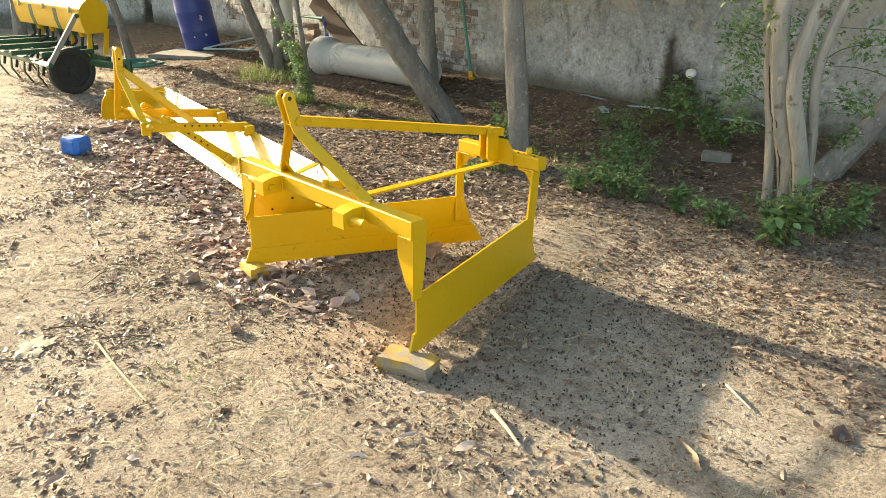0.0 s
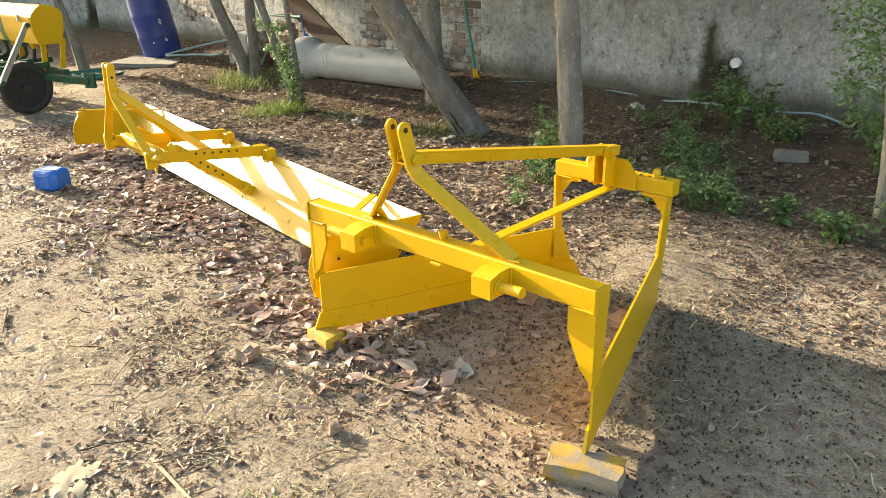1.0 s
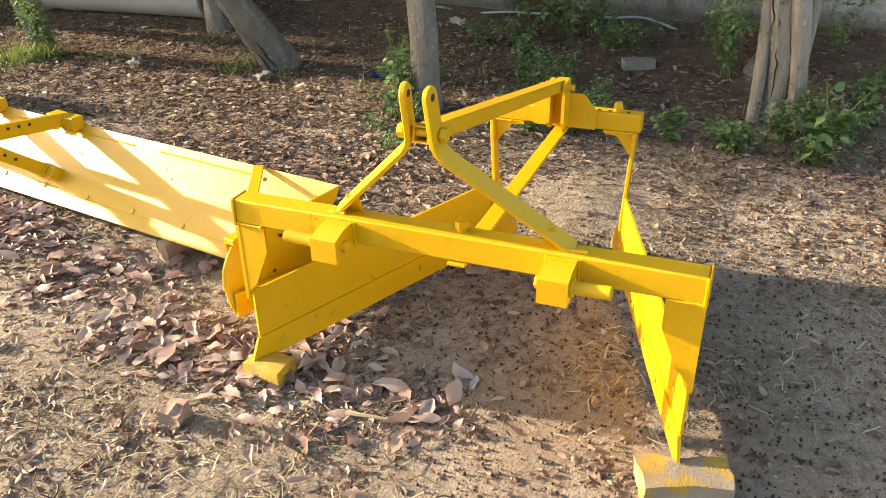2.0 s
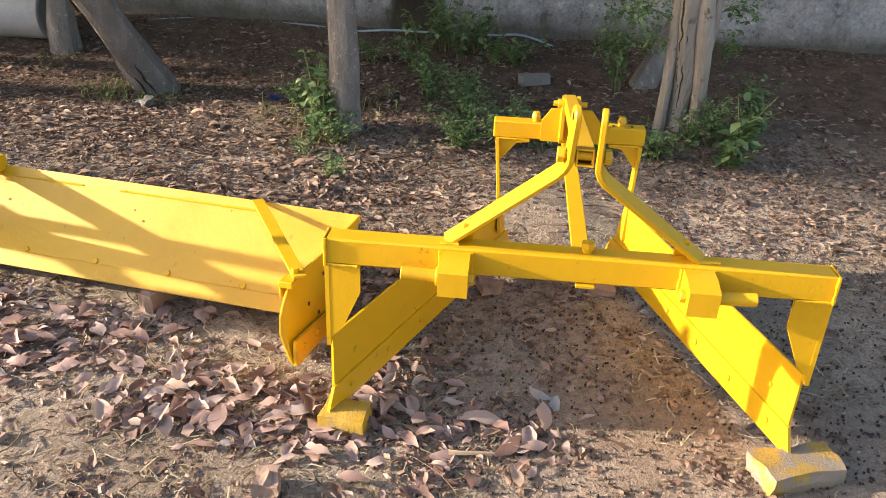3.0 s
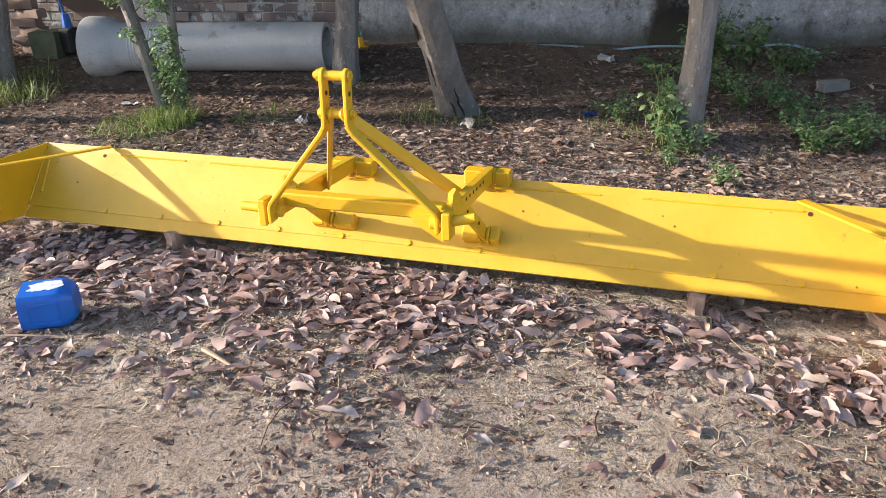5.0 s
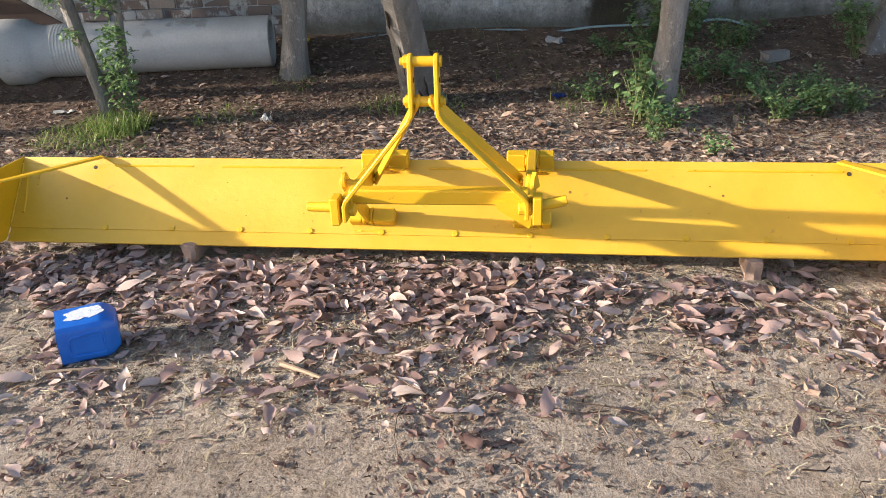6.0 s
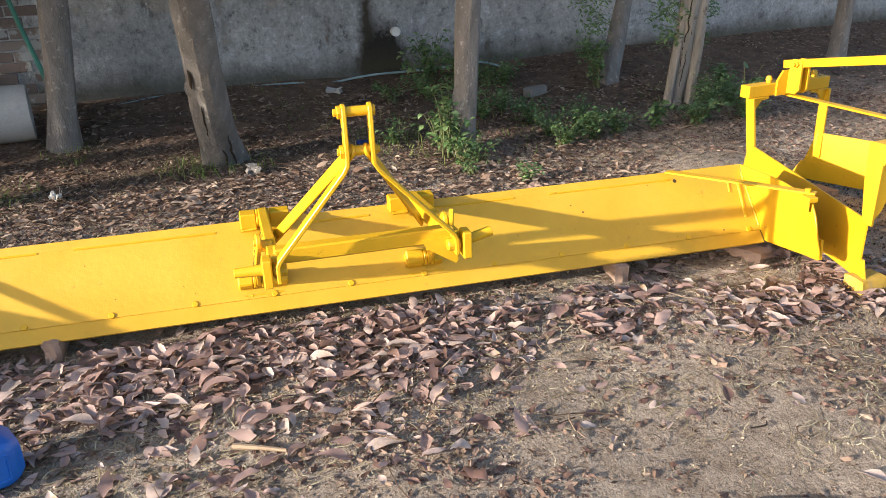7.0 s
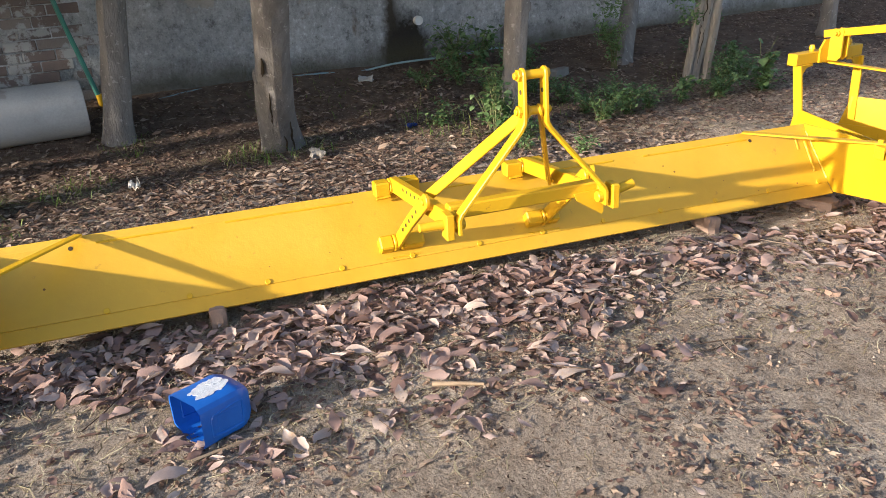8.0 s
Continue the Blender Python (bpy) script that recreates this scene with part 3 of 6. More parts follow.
bm = bmesh.new()
box(bm, (0, -0.033, 0.556), (1.315, 0.07, 0.075))
front_beam = part("front_beam", bm, YELLOW, ridger, bevel=0.005)
for sx in (-1, 1):
    bm = bmesh.new()
    box(bm, (sx * 0.6605, -0.033, 0.556), (0.006, 0.073, 0.078))
    part("end_plate", bm, YELLOW, front_beam, bevel=0.002)
    bm = bmesh.new()
    m = Matrix.Translation((sx * 0.65, -0.062, 0.52)) @ pose(0, 0, 0, 90, 0, 0)
    plate(bm, [(0.008 * sx, 0), (-0.085 * sx, 0), (-0.085 * sx, -0.085), (-0.035 * sx, -0.20), (0.008 * sx, -0.245)][::sx], 0.01, m)
    part("gusset", bm, YELLOW, ridger, bevel=0.002)
    bm = bmesh.new()
    m = Matrix.Translation((sx * 0.655, -0.068, 0.52)) @ pose(0, 0, 0, 90, 0, 90)
    plate(bm, [(0.0, 0.0), (0.07, 0.0), (0.066, -0.09), (0.045, -0.25), (0.0, -0.26)], 0.012, m)
    part("leg", bm, YELLOW, ridger, bevel=0.002)

# blades: the mouldboard above, the bolted cutting edge below
for sx, rear in ((-1, -0.185), (1, 0.285)):
    a, b = Vector((sx * 0.652, -0.045, 0)), Vector((rear, 1.10, 0))
    way = (b - a).normalized()
    out = Vector((way.y, -way.x, 0)) * sx
    length = (b - a).length
    m = Matrix.Translation(a) @ Matrix((way, Vector((0, 0, 1)), way.cross(Vector((0, 0, 1))))).transposed().to_4x4()
    bm = bmesh.new()
    plate(bm, [(0.0, 0.10), (length + 0.01, 0.10), (length - 0.045, 0.282), (0.0, 0.278)], 0.008, m)
    blade = part("blade", bm, YELLOW, ridger, bevel=0.0015)
    bm = bmesh.new()
    plate(bm, [(-0.045, 0.022), (length + 0.075, 0.004), (length + 0.02, 0.107), (-0.01, 0.107)], 0.010, Matrix.Translation(out * -0.007) @ m)
    edge_strip = part("cutting_edge", bm, YELLOW, ridger, bevel=0.0015)
    inward = -out
    for k in range(6):
        p = a + way * (0.08 + k * length * 0.172) + inward * 0.012
        bolt(edge_strip, (p.x, p.y, 0.066), inward, 0.012, 0.006)
    for f in (0.09, 0.55):
        p = a + way * (f * length) + inward * 0.004
        bolt(blade, (p.x, p.y, 0.17), inward, 0.010, 0.005)
    # the rear leg with its corner gusset
    rx = -0.225 if sx < 0 else 0.312
    bm = bmesh.new()
    flat_bar(bm, (rx - 0.010 if sx < 0 else rx + 0.004, 1.060, 0.53), (rx + 0.024 if sx < 0 else rx - 0.012, 1.024 if sx < 0 else 1.045, 0.14), 0.057, 0.014, (0, 1, 0))
    part("rear_leg", bm, YELLOW, ridger, bevel=0.002)
    bm = bmesh.new()
    mg = Matrix.Translation((rx, 1.06, 0.53)) @ pose(0, 0, 0, 90, 0, 0)
    plate(bm, [(0.008 * sx, 0), (-0.115 * sx, 0), (-0.115 * sx, -0.012), (-0.065 * sx, -0.018), (-0.012 * sx, -0.085), (0.008 * sx, -0.11)][::sx], 0.01, mg)
    part("rear_gusset", bm, YELLOW, ridger, bevel=0.002)

bm = bmesh.new()
box(bm, (0.04, 1.09, 0.563), (0.585, 0.065, 0.066))
rear_beam = part("rear_beam", bm, YELLOW, ridger, bevel=0.004)
for x in (-0.09, 0.24):
    bm = bmesh.new()
    rod(bm, (x, 1.09, 0.59), (x, 1.09, 0.612), 0.014, 10)
    rod(bm, (x, 1.09, 0.610), (x, 1.09, 0.632), 0.019, 12, 0.013)
    part("stop_bolt", bm, YELLOW, rear_beam, bevel=0.001)
for x in (0.13, 0.17, 0.21, 0.28):
    disc(rear_beam, (x, 1.085, 0.597), (0, 0, 1), 0.006, BLACKHOLE)
bm = bmesh.new()
m = Matrix.Translation((0.042, 1.052, 0.53)) @ pose(0, 0, 0, 90, 0, 0)
plate(bm, [(-0.112, 0.0), (0.125, 0.0), (0.125, 0.068), (0.075, 0.13), (-0.078, 0.13), (-0.112, 0.080)], 0.012, m)
bracket = part("bracket_plate", bm, YELLOW, ridger, bevel=0.002)
for x in (0.004, 0.058):
    bm = bmesh.new()
    ml = Matrix.Translation((x, 1.095, 0.60)) @ pose(0, 0, 0, 0, -90, 0)
    plate(bm, [(-0.060, -0.062), (-0.058, -0.108), (-0.035, -0.130), (0.112, -0.130), (0.120, -0.120), (0.120, -0.068), (0.05, -0.048), (-0.06, -0.038)], 0.012, ml)
    part("clevis_plate", bm, YELLOW, ridger, bevel=0.002)
bm = bmesh.new()
rod(bm, (-0.034, 0.998, 0.696), (0.090, 0.998, 0.696), 0.011, 12)
rod(bm, (-0.018, 0.998, 0.696), (-0.003, 0.998, 0.696), 0.018, 6)
part("clevis_pin", bm, YELLOW, ridger, bevel=0.001)

# top link of square tube, hollow at its front
a, b = Vector((-0.021, -0.168, 0.898)), Vector((0.032, 1.100, 0.682))
way = (b - a).normalized()
bm = bmesh.new()
mt = axes(a, b)
box(bm, (a + b) / 2 + mt.to_3x3() @ Vector((0, 0, 0.0185)), ((b - a).length, 0.042, 0.005), mt)
box(bm, (a + b) / 2 + mt.to_3x3() @ Vector((0, 0, -0.0185)), ((b - a).length, 0.042, 0.005), mt)
box(bm, (a + b) / 2 + mt.to_3x3() @ Vector((0, 0.0185, 0)), ((b - a).length, 0.005, 0.032), mt)
box(bm, (a + b) / 2 + mt.to_3x3() @ Vector((0, -0.0185, 0)), ((b - a).length, 0.005, 0.032), mt)
part("top_link", bm, YELLOW, ridger, bevel=0.001)
bm = bmesh.new()
flat_bar(bm, (0.03, -0.075, 0.512), (0.04, 1.10, 0.523), 0.05, 0.01, (1, 0, 0))
part("centre_strap", bm, YELLOW, ridger, bevel=0.002)
bm = bmesh.new()
rod(bm, (0.03, -0.03, 0.58), (0.03, -0.03, 0.612), 0.013, 10)
rod(bm, (0.03, -0.03, 0.603), (0.03, -0.03, 0.622), 0.018, 6)
part("beam_bolt", bm, YELLOW, front_beam, bevel=0.001)

# mast: two bent flats that carry the upper hitch lugs
for sx, foot, knee, tip in ((-1, (-0.345, -0.012, 0.585), (-0.056, -0.142, 0.868), (-0.052, -0.178, 0.997)), (1, (0.328, -0.022, 0.588), (0.014, -0.148, 0.855), (0.010, -0.182, 0.994))):
    foot, knee, tip = Vector(foot), Vector(knee), Vector(tip)
    bm = bmesh.new()
    bend = [knee.lerp(foot, 0.07), knee.lerp(foot, 0.025) + (tip - knee) * 0.05, knee + (tip - knee) * 0.16]
    bent_bar(bm, [foot] + bend + [tip], 0.052, 0.015, (sx * 0.10, 0.95, 0.30))
    mast = part("mast_bar", bm, YELLOW, ridger, bevel=0.003)
    for s in (-1, 1):
        disc(mast, tip + Vector((s * 0.0078, 0, 0)), (1, 0, 0), 0.009, BLACKHOLE)
    bm = bmesh.new()
    fx = foot.x - sx * 0.055
    flat_bar(bm, (fx, 0.0, 0.588), (fx - sx * 0.012, -0.05, 0.655), 0.035, 0.01, (1, 0, 0))
    part("mast_stay", bm, YELLOW, ridger, bevel=0.002)
bm = bmesh.new()
rod(bm, (-0.080, -0.148, 0.897), (0.036, -0.148, 0.897), 0.011, 12)
rod(bm, (-0.084, -0.148, 0.897), (-0.068, -0.148, 0.897), 0.019, 6)
rod(bm, (0.024, -0.148, 0.897), (0.040, -0.148, 0.897), 0.019, 6)
part("mast_pin", bm, YELLOW, ridger, bevel=0.001)

# lower hitch blocks and pins
for sx in (-1, 1):
    bm = bmesh.new()
    m = Matrix.Translation((sx * 0.31, -0.115, 0.545)) @ pose(0, 0, 0, 90, 0, 90)
    plate(bm, [(-0.055, -0.040), (0.02, -0.040), (0.098, -0.026), (0.098, 0.028), (0.04, 0.041), (-0.005, 0.040), (-0.055, 0.026)], 0.076, m)
    block = part("hitch_block", bm, YELLOW, ridger, bevel=0.004)
    bm = bmesh.new()
    rod(bm, (sx * 0.34, -0.128, 0.540), (sx * 0.446, -0.134, 0.547), 0.0175, 16)
    rod(bm, (sx * 0.345, -0.128, 0.540), (sx * 0.356, -0.128, 0.540), 0.025, 16)
    part("hitch_pin", bm, YELLOW, block, bevel=0.002)
    bm = bmesh.new()
    rod(bm, (sx * 0.274, -0.128, 0.540), (sx * 0.258, -0.128, 0.540), 0.018, 6)
    part("pin_nut", bm, YELLOW, block, bevel=0.001)


# ---- the leveller: x along its blade, y towards the yard ----
LEVELLER = pose(1.73, 5.93, 0, 0, 0, math.degrees(math.atan2(0.994, -0.108))) @ pose(0, 0, 0, 0, 0.27, 0)
leveller = thing("land_leveller", LEVELLER, "long yellow enamelled tractor levelling blade with end wings and hitch", "farm implement")
HALF = 1.92


def strip(p, q, t, x0, x1, lift=0.0):
    """A long plate between two corner lines of the blade."""
    bm = bmesh.new()
    v = Vector((0, q[0] - p[0], q[1] - p[1])).normalized()
    n = Vector((1, 0, 0)).cross(v)
    m = Matrix.Translation(Vector((0, p[0], p[1])) + n * lift) @ Matrix((Vector((1, 0, 0)), v, n)).transposed().to_4x4()
    length = math.hypot(q[0] - p[0], q[1] - p[1])
    plate(bm, [(x0, 0), (x1, 0), (x1, length), (x0, length)], t, m)
    return bm


face_normal = Vector((0, 0.215, 0.19)).normalized()
mould = part("mouldboard", strip((0.020, 0.314), (0.218, 0.090), 0.008, -HALF, HALF), BLADE_YELLOW, leveller, bevel=0.0015)
part("top_flange", strip((0.006, 0.342), (0.034, 0.300), 0.010, -HALF, HALF, -0.005), BLADE_YELLOW, leveller, bevel=0.002)
for x0, x1 in ((-1.55, -0.95), (-0.80, -0.42), (-0.16, 0.10), (0.46, 1.0), (1.12, 1.5)):
    bm = bmesh.new()
    n = int((x1 - x0) / 0.012)
    tube(bm, [(x0 + k * 0.012, 0.027, 0.311) for k in range(n)], [0.0045 + 0.002 * abs(noise.noise(Vector((k * 0.9, x0, 0)))) for k in range(n)], 6)
    part("weld_bead", bm, YELLOW, mould)
cut = part("cutting_edge", strip((0.196, 0.112), (0.264, 0.048), 0.010, -HALF + 0.004, HALF - 0.004, -0.006), BLADE_YELLOW, leveller, bevel=0.002)
for i in range(12):
    x = -1.56 + i * 0.303 - 0.3
    bolt(cut, (x, 0.213, 0.098), face_normal, 0.013, 0.007)

for sx in (-1, 1):
    bm = bmesh.new()
    m = Matrix.Translation((sx * (HALF + 0.006), 0, 0)) @ pose(0, 0, 0, 90, 0, 90)
    outline = [(0.004, 0.342), (0.30, 0.350), (0.50, 0.346), (0.535, 0.335), (0.552, 0.318), (0.578, 0.284), (0.594, 0.252), (0.604, 0.20), (0.606, 0.13), (0.600, 0.098), (0.585, 0.092), (0.268, 0.050), (0.255, 0.050), (0.19, 0.115)]
    plate(bm, outline, 0.009, m)
    # the front corner is bent a little inwards
    bmesh.ops.triangulate(bm, faces=[f for f in bm.faces if len(f.verts) > 4])
    for v in bm.verts:
        v.co.x -= sx * 0.034 * max(0, (v.co.y - 0.30) / 0.3) * max(0, min(1, (v.co.z - 0.11) / 0.10))
    wing = part("wing", bm, YELLOW, leveller, bevel=0.002)
    bm = bmesh.new()
    plate(bm, [(0.24, 0.122), (0.592, 0.178), (0.600, 0.095), (0.585, 0.086), (0.255, 0.056)], 0.010, Matrix.Translation((sx * 0.009, 0, 0)) @ m)
    part("wing_edge", bm, YELLOW, leveller, bevel=0.002)
    for v, z in ((0.33, 0.105), (0.44, 0.118), (0.54, 0.128)):
        bolt(wing, (sx * (HALF + 0.001), v, z), (-sx, 0, 0), 0.012, 0.006)
        bolt(wing, (sx * (HALF + 0.018), v, z), (sx, 0, 0), 0.012, 0.010)
    for v, z in ((0.16, 0.315), (0.23, 0.318)):
        disc(wing, (sx * (HALF + 0.006), v, z), (1, 0, 0), 0.008, BLACKHOLE).scale.x = 6
    bm = bmesh.new()
    flat_bar(bm, (sx * 1.535, 0.018, 0.350), (sx * 1.93, 0.52, 0.358), 0.042, 0.009, (1, 1, 0))
    brace = part("wing_brace", bm, YELLOW, leveller, bevel=0.002)
    bm = bmesh.new()
    box(bm, (sx * 1.895, 0.525, 0.341), (0.045, 0.055, 0.022))
    box(bm, (sx * 1.878, 0.525, 0.316), (0.008, 0.055, 0.045))
    part("brace_cleat", bm, YELLOW, leveller, bevel=0.003)
    bolt(brace, (sx * 1.905, 0.500, 0.360), (0, 0, 1), 0.013, 0.016)
    disc(brace, Vector((sx * 1.572, 0.030, 0.3025)) + face_normal * 0.0045, face_normal, 0.009, BLACKHOLE)

# hitch frame
for sx, bx, fx, fy, px, lx, inner, outer, low, low_in, low_out in (
        (1, 0.270, 0.252, 0.775, 0.379, 0.0035, 0.165, 0.361, 0.316, 0.203, 0.395),
        (-1, -0.345, -0.352, 0.745, -0.471, -0.0755, -0.243, -0.434, -0.367, -0.274, -0.428)):
    # upper arm, its bushing and the two stubs welded on the flange
    bm = bmesh.new()
    bar(bm, (bx, 0.020, 0.362), (fx, fy - 0.034, 0.434), 0.036, 0.064)
    arm = part("hitch_arm", bm, YELLOW, leveller, bevel=0.004)
    for v in (0.22, 0.27, 0.32, 0.37, 0.42, 0.47):
        disc(arm, (bx + (fx - bx) * (v - 0.02) / 0.72 + sx * 0.0182, v, 0.362 + 0.072 * (v - 0.02) / 0.72 + 0.014), (1, 0, 0), 0.0075, BLACKHOLE)
    for x0, x1, s in ((bx - sx * 0.026, inner, -sx), (bx + sx * 0.026, outer, sx)):
        bm = bmesh.new()
        box(bm, ((x0 + x1) / 2, 0.028, 0.353), (abs(x1 - x0), 0.066, 0.062))
        sleeve = part("upper_sleeve", bm, YELLOW, leveller, bevel=0.005)
        bm = bmesh.new()
        rod(bm, (bx + s * 0.017, 0.028, 0.356), (bx + s * 0.027, 0.028, 0.356), 0.036, 18)
        part("bushing", bm, YELLOW, sleeve, bevel=0.003)
        weld(leveller, (bx + s * 0.028, 0.064, 0.322), (bx + s * 0.09, 0.064, 0.320), 60 + s + sx * 3, 0.008)
    # lower strut outside the arm, between two stubs on the blade face
    bm = bmesh.new()
    bent_bar(bm, [(low, 0.165, 0.142), (low, 0.20, 0.168), (low - sx * 0.004, 0.40, 0.325), (low - sx * 0.020, 0.575, 0.462)], 0.058, 0.016, (0, -0.61, 0.79))
    strut = part("lower_strut", bm, YELLOW, leveller, bevel=0.003)
    bolt(strut, (low - sx * 0.012, 0.57, 0.458), (sx, 0, 0), 0.013, 0.008)
    for v in (0.33, 0.37, 0.41, 0.45, 0.49):
        disc(strut, (low - sx * (0.004 + 0.016 * (v - 0.40) / 0.175) + sx * 0.0085, v, 0.325 + 0.783 * (v - 0.40)), (1, 0, 0), 0.0075, BLACKHOLE)
    bm = bmesh.new()
    rod(bm, (fx, 0.57, 0.440), (low - sx * 0.02, 0.57, 0.446), 0.02, 12)
    part("strut_pin", bm, YELLOW, strut, bevel=0.002)
    for x0, x1, s in ((low - sx * 0.020, low_in, -sx), (low + sx * 0.020, low_out, sx)):
        bm = bmesh.new()
        box(bm, ((x0 + x1) / 2, 0.190, 0.160), (abs(x1 - x0), 0.062, 0.055), pose(0, 0, 0, -48, 0, 0))
        sleeve = part("lower_sleeve", bm, YELLOW, leveller, bevel=0.006)
        bm = bmesh.new()
        rod(bm, (low + s * 0.008, 0.192, 0.163), (low + s * 0.021, 0.192, 0.163), 0.036, 18)
        part("bushing", bm, YELLOW, sleeve, bevel=0.003)
    weld(leveller, (low - sx * 0.09, 0.210, 0.101), (low + sx * 0.06, 0.210, 0.101), 70 + sx, 0.006)
    # hitch block with its pin
    bm = bmesh.new()
    box(bm, (fx + sx * 0.026, fy - 0.012, 0.430), (0.030, 0.062, 0.094))
    block = part("hitch_block", bm, YELLOW, leveller, bevel=0.004)
    bm = bmesh.new()
    rod(bm, (fx + sx * 0.02, fy - 0.018, 0.436), (px, fy - 0.024, 0.434 if sx > 0 else 0.458), 0.0185, 16, 0.0155 if sx > 0 else 0.0175)
    part("hitch_pin", bm, YELLOW, block, bevel=0.002)
    bm = bmesh.new()
    rod(bm, (fx + sx * 0.008, fy - 0.018, 0.428), (fx - sx * 0.036, fy - 0.018, 0.428), 0.021, 12)
    part("pin_nut", bm, YELLOW, block, bevel=0.003)
    # mast flat: upright lug, bent out to the foot, bent down again beside the block
    foot = Vector((fx - sx * 0.008, fy + 0.004 if sx > 0 else fy - 0.012, 0.462))
    knee = Vector((lx, 0.790, 0.752))
    bm = bmesh.new()
    bent_bar(bm, [foot - Vector((0, 0, 0.064)), foot - Vector((0, 0, 0.010)), foot.lerp(knee, 0.03), knee.lerp(foot, 0.06), knee + Vector((sx * 0.002, 0, 0.006)), knee + Vector((0, 0, 0.03)), (lx, 0.783, 0.918)], 0.046, 0.014, (0, 1, 0))
    mast = part("mast_bar", bm, YELLOW, leveller, bevel=0.003)
    for s in (-1, 1):
        disc(mast, (lx + s * 0.0074, 0.786, 0.862), (1, 0, 0), 0.008, BLACKHOLE)
    # back brace from inside the lug down to the arm
    top, end = Vector((lx - sx * 0.015, 0.783, 0.795)), Vector((bx - sx * 0.038, 0.345, 0.388))
    d = (end - top).normalized()
    bm = bmesh.new()
    bent_bar(bm, [end + d * 0.02, top.lerp(end, 0.12), top], 0.046, 0.012, (0, d.z, -d.y))
    part("back_brace", bm, YELLOW, leveller, bevel=0.003)
    weld(leveller, end + Vector((sx * 0.006, 0.03, 0.0)), end + Vector((sx * 0.006, -0.03, -0.004)), 80 + sx, 0.009)
    weld(leveller, foot + Vector((sx * 0.008, -0.024, -0.06)), foot + Vector((sx * 0.008, -0.024, 0.0)), 84 + sx, 0.007)
# beam between the arms, with a pointed tab below its end
bm = bmesh.new()
bar(bm, (0.252, 0.680, 0.450), (-0.350, 0.672, 0.450), 0.050, 0.052)
part("cross_beam", bm, YELLOW, leveller, bevel=0.006)
bm = bmesh.new()
plate(bm, [(-0.235, 0.444), (-0.248, 0.415), (-0.350, 0.350), (-0.358, 0.362), (-0.352, 0.450)], 0.010, Matrix.Translation((0, 0.704, 0)) @ pose(0, 0, 0, 90, 0, 0))
part("end_tab", bm, YELLOW, leveller, bevel=0.002)
# latch on the arm beside the ridger
bm = bmesh.new()
plate(bm, [(-0.03, 0.0), (0.03, 0.0), (0.024, 0.045), (0.006, 0.062), (-0.012, 0.040)], 0.014, Matrix.Translation((-0.366, 0.60, 0.448)) @ pose(0, 0, 0, 90, 0, 70))
latch = part("lock_tab", bm, YELLOW, leveller, bevel=0.003)
bolt(latch, (-0.356, 0.545, 0.452), (0, 0, 1), 0.012, 0.014)
for z, x0, x1 in ((0.917, 0.034, -0.087), (0.797, 0.030, -0.099)):
    bm = bmesh.new()
    rod(bm, (x0, 0.784, z), (x1, 0.784, z), 0.0115, 14)
    rod(bm, (0.010, 0.784, z), (-0.082, 0.784, z), 0.0155, 14)
    rod(bm, (0.011, 0.784, z), (0.023, 0.784, z), 0.021, 6)
    rod(bm, (-0.083, 0.784, z), (-0.091, 0.784, z), 0.018, 6)
    part("mast_pin", bm, YELLOW, leveller, bevel=0.001)


# chipped paint and open bolt holes
rng = random.Random(31)
for _ in range(15):
    f, x = rng.uniform(0.06, 0.94), rng.uniform(-1.85, 1.85)
    y, z = 0.020 + 0.198 * f, 0.314 - 0.224 * f
    disc(mould, Vector((x, y, z)) + face_normal * 0.0042, face_normal, 0.002 + 0.004 * rng.random() ** 2, RUST, "paint_chip")
for v, z in ((0.20, 0.30), (0.35, 0.285), (0.47, 0.24), (0.14, 0.20), (0.40, 0.17)):
    disc(leveller, (-HALF - 0.0108, v, z), (1, 0, 0), 0.007, BLACKHOLE)


# weld lumps round the joints
for sx in (-1, 1):
    x = sx * 0.31
    weld(ridger, (x - 0.041, -0.069, 0.515), (x - 0.041, -0.069, 0.585), 1 + sx)
    weld(ridger, (x + 0.041, -0.069, 0.515), (x + 0.041, -0.069, 0.585), 4 + sx)
    weld(ridger, (sx * 0.335 - 0.02, -0.045, 0.595), (sx * 0.335 + 0.03, -0.045, 0.597), 7 + sx, 0.007)
    weld(ridger, (sx * 0.657, -0.072, 0.515), (sx * 0.657, -0.072, 0.596), 10 + sx)
    weld(ridger, (sx * 0.655, -0.07, 0.52), (sx * 0.57, -0.07, 0.518), 13 + sx, 0.005)
    weld(ridger, (0.04 + sx * 0.27, 1.052, 0.528), (0.04 + sx * 0.20, 1.052, 0.528), 16 + sx, 0.005)
    weld(leveller, (sx * (HALF - 0.002), 0.03, 0.31), (sx * (HALF - 0.002), 0.21, 0.108), 35 + sx, 0.006)
    weld(leveller, (sx * 1.535, 0.012, 0.346), (sx * 1.575, 0.05, 0.346), 38 + sx, 0.006)
    weld(leveller, (sx * 1.885, 0.062, 0.272), (sx * 1.868, 0.175, 0.144), 41 + sx, 0.009)
    weld(leveller, (sx * 1.838, 0.040, 0.296), (sx * 1.828, 0.090, 0.240), 44 + sx, 0.007)

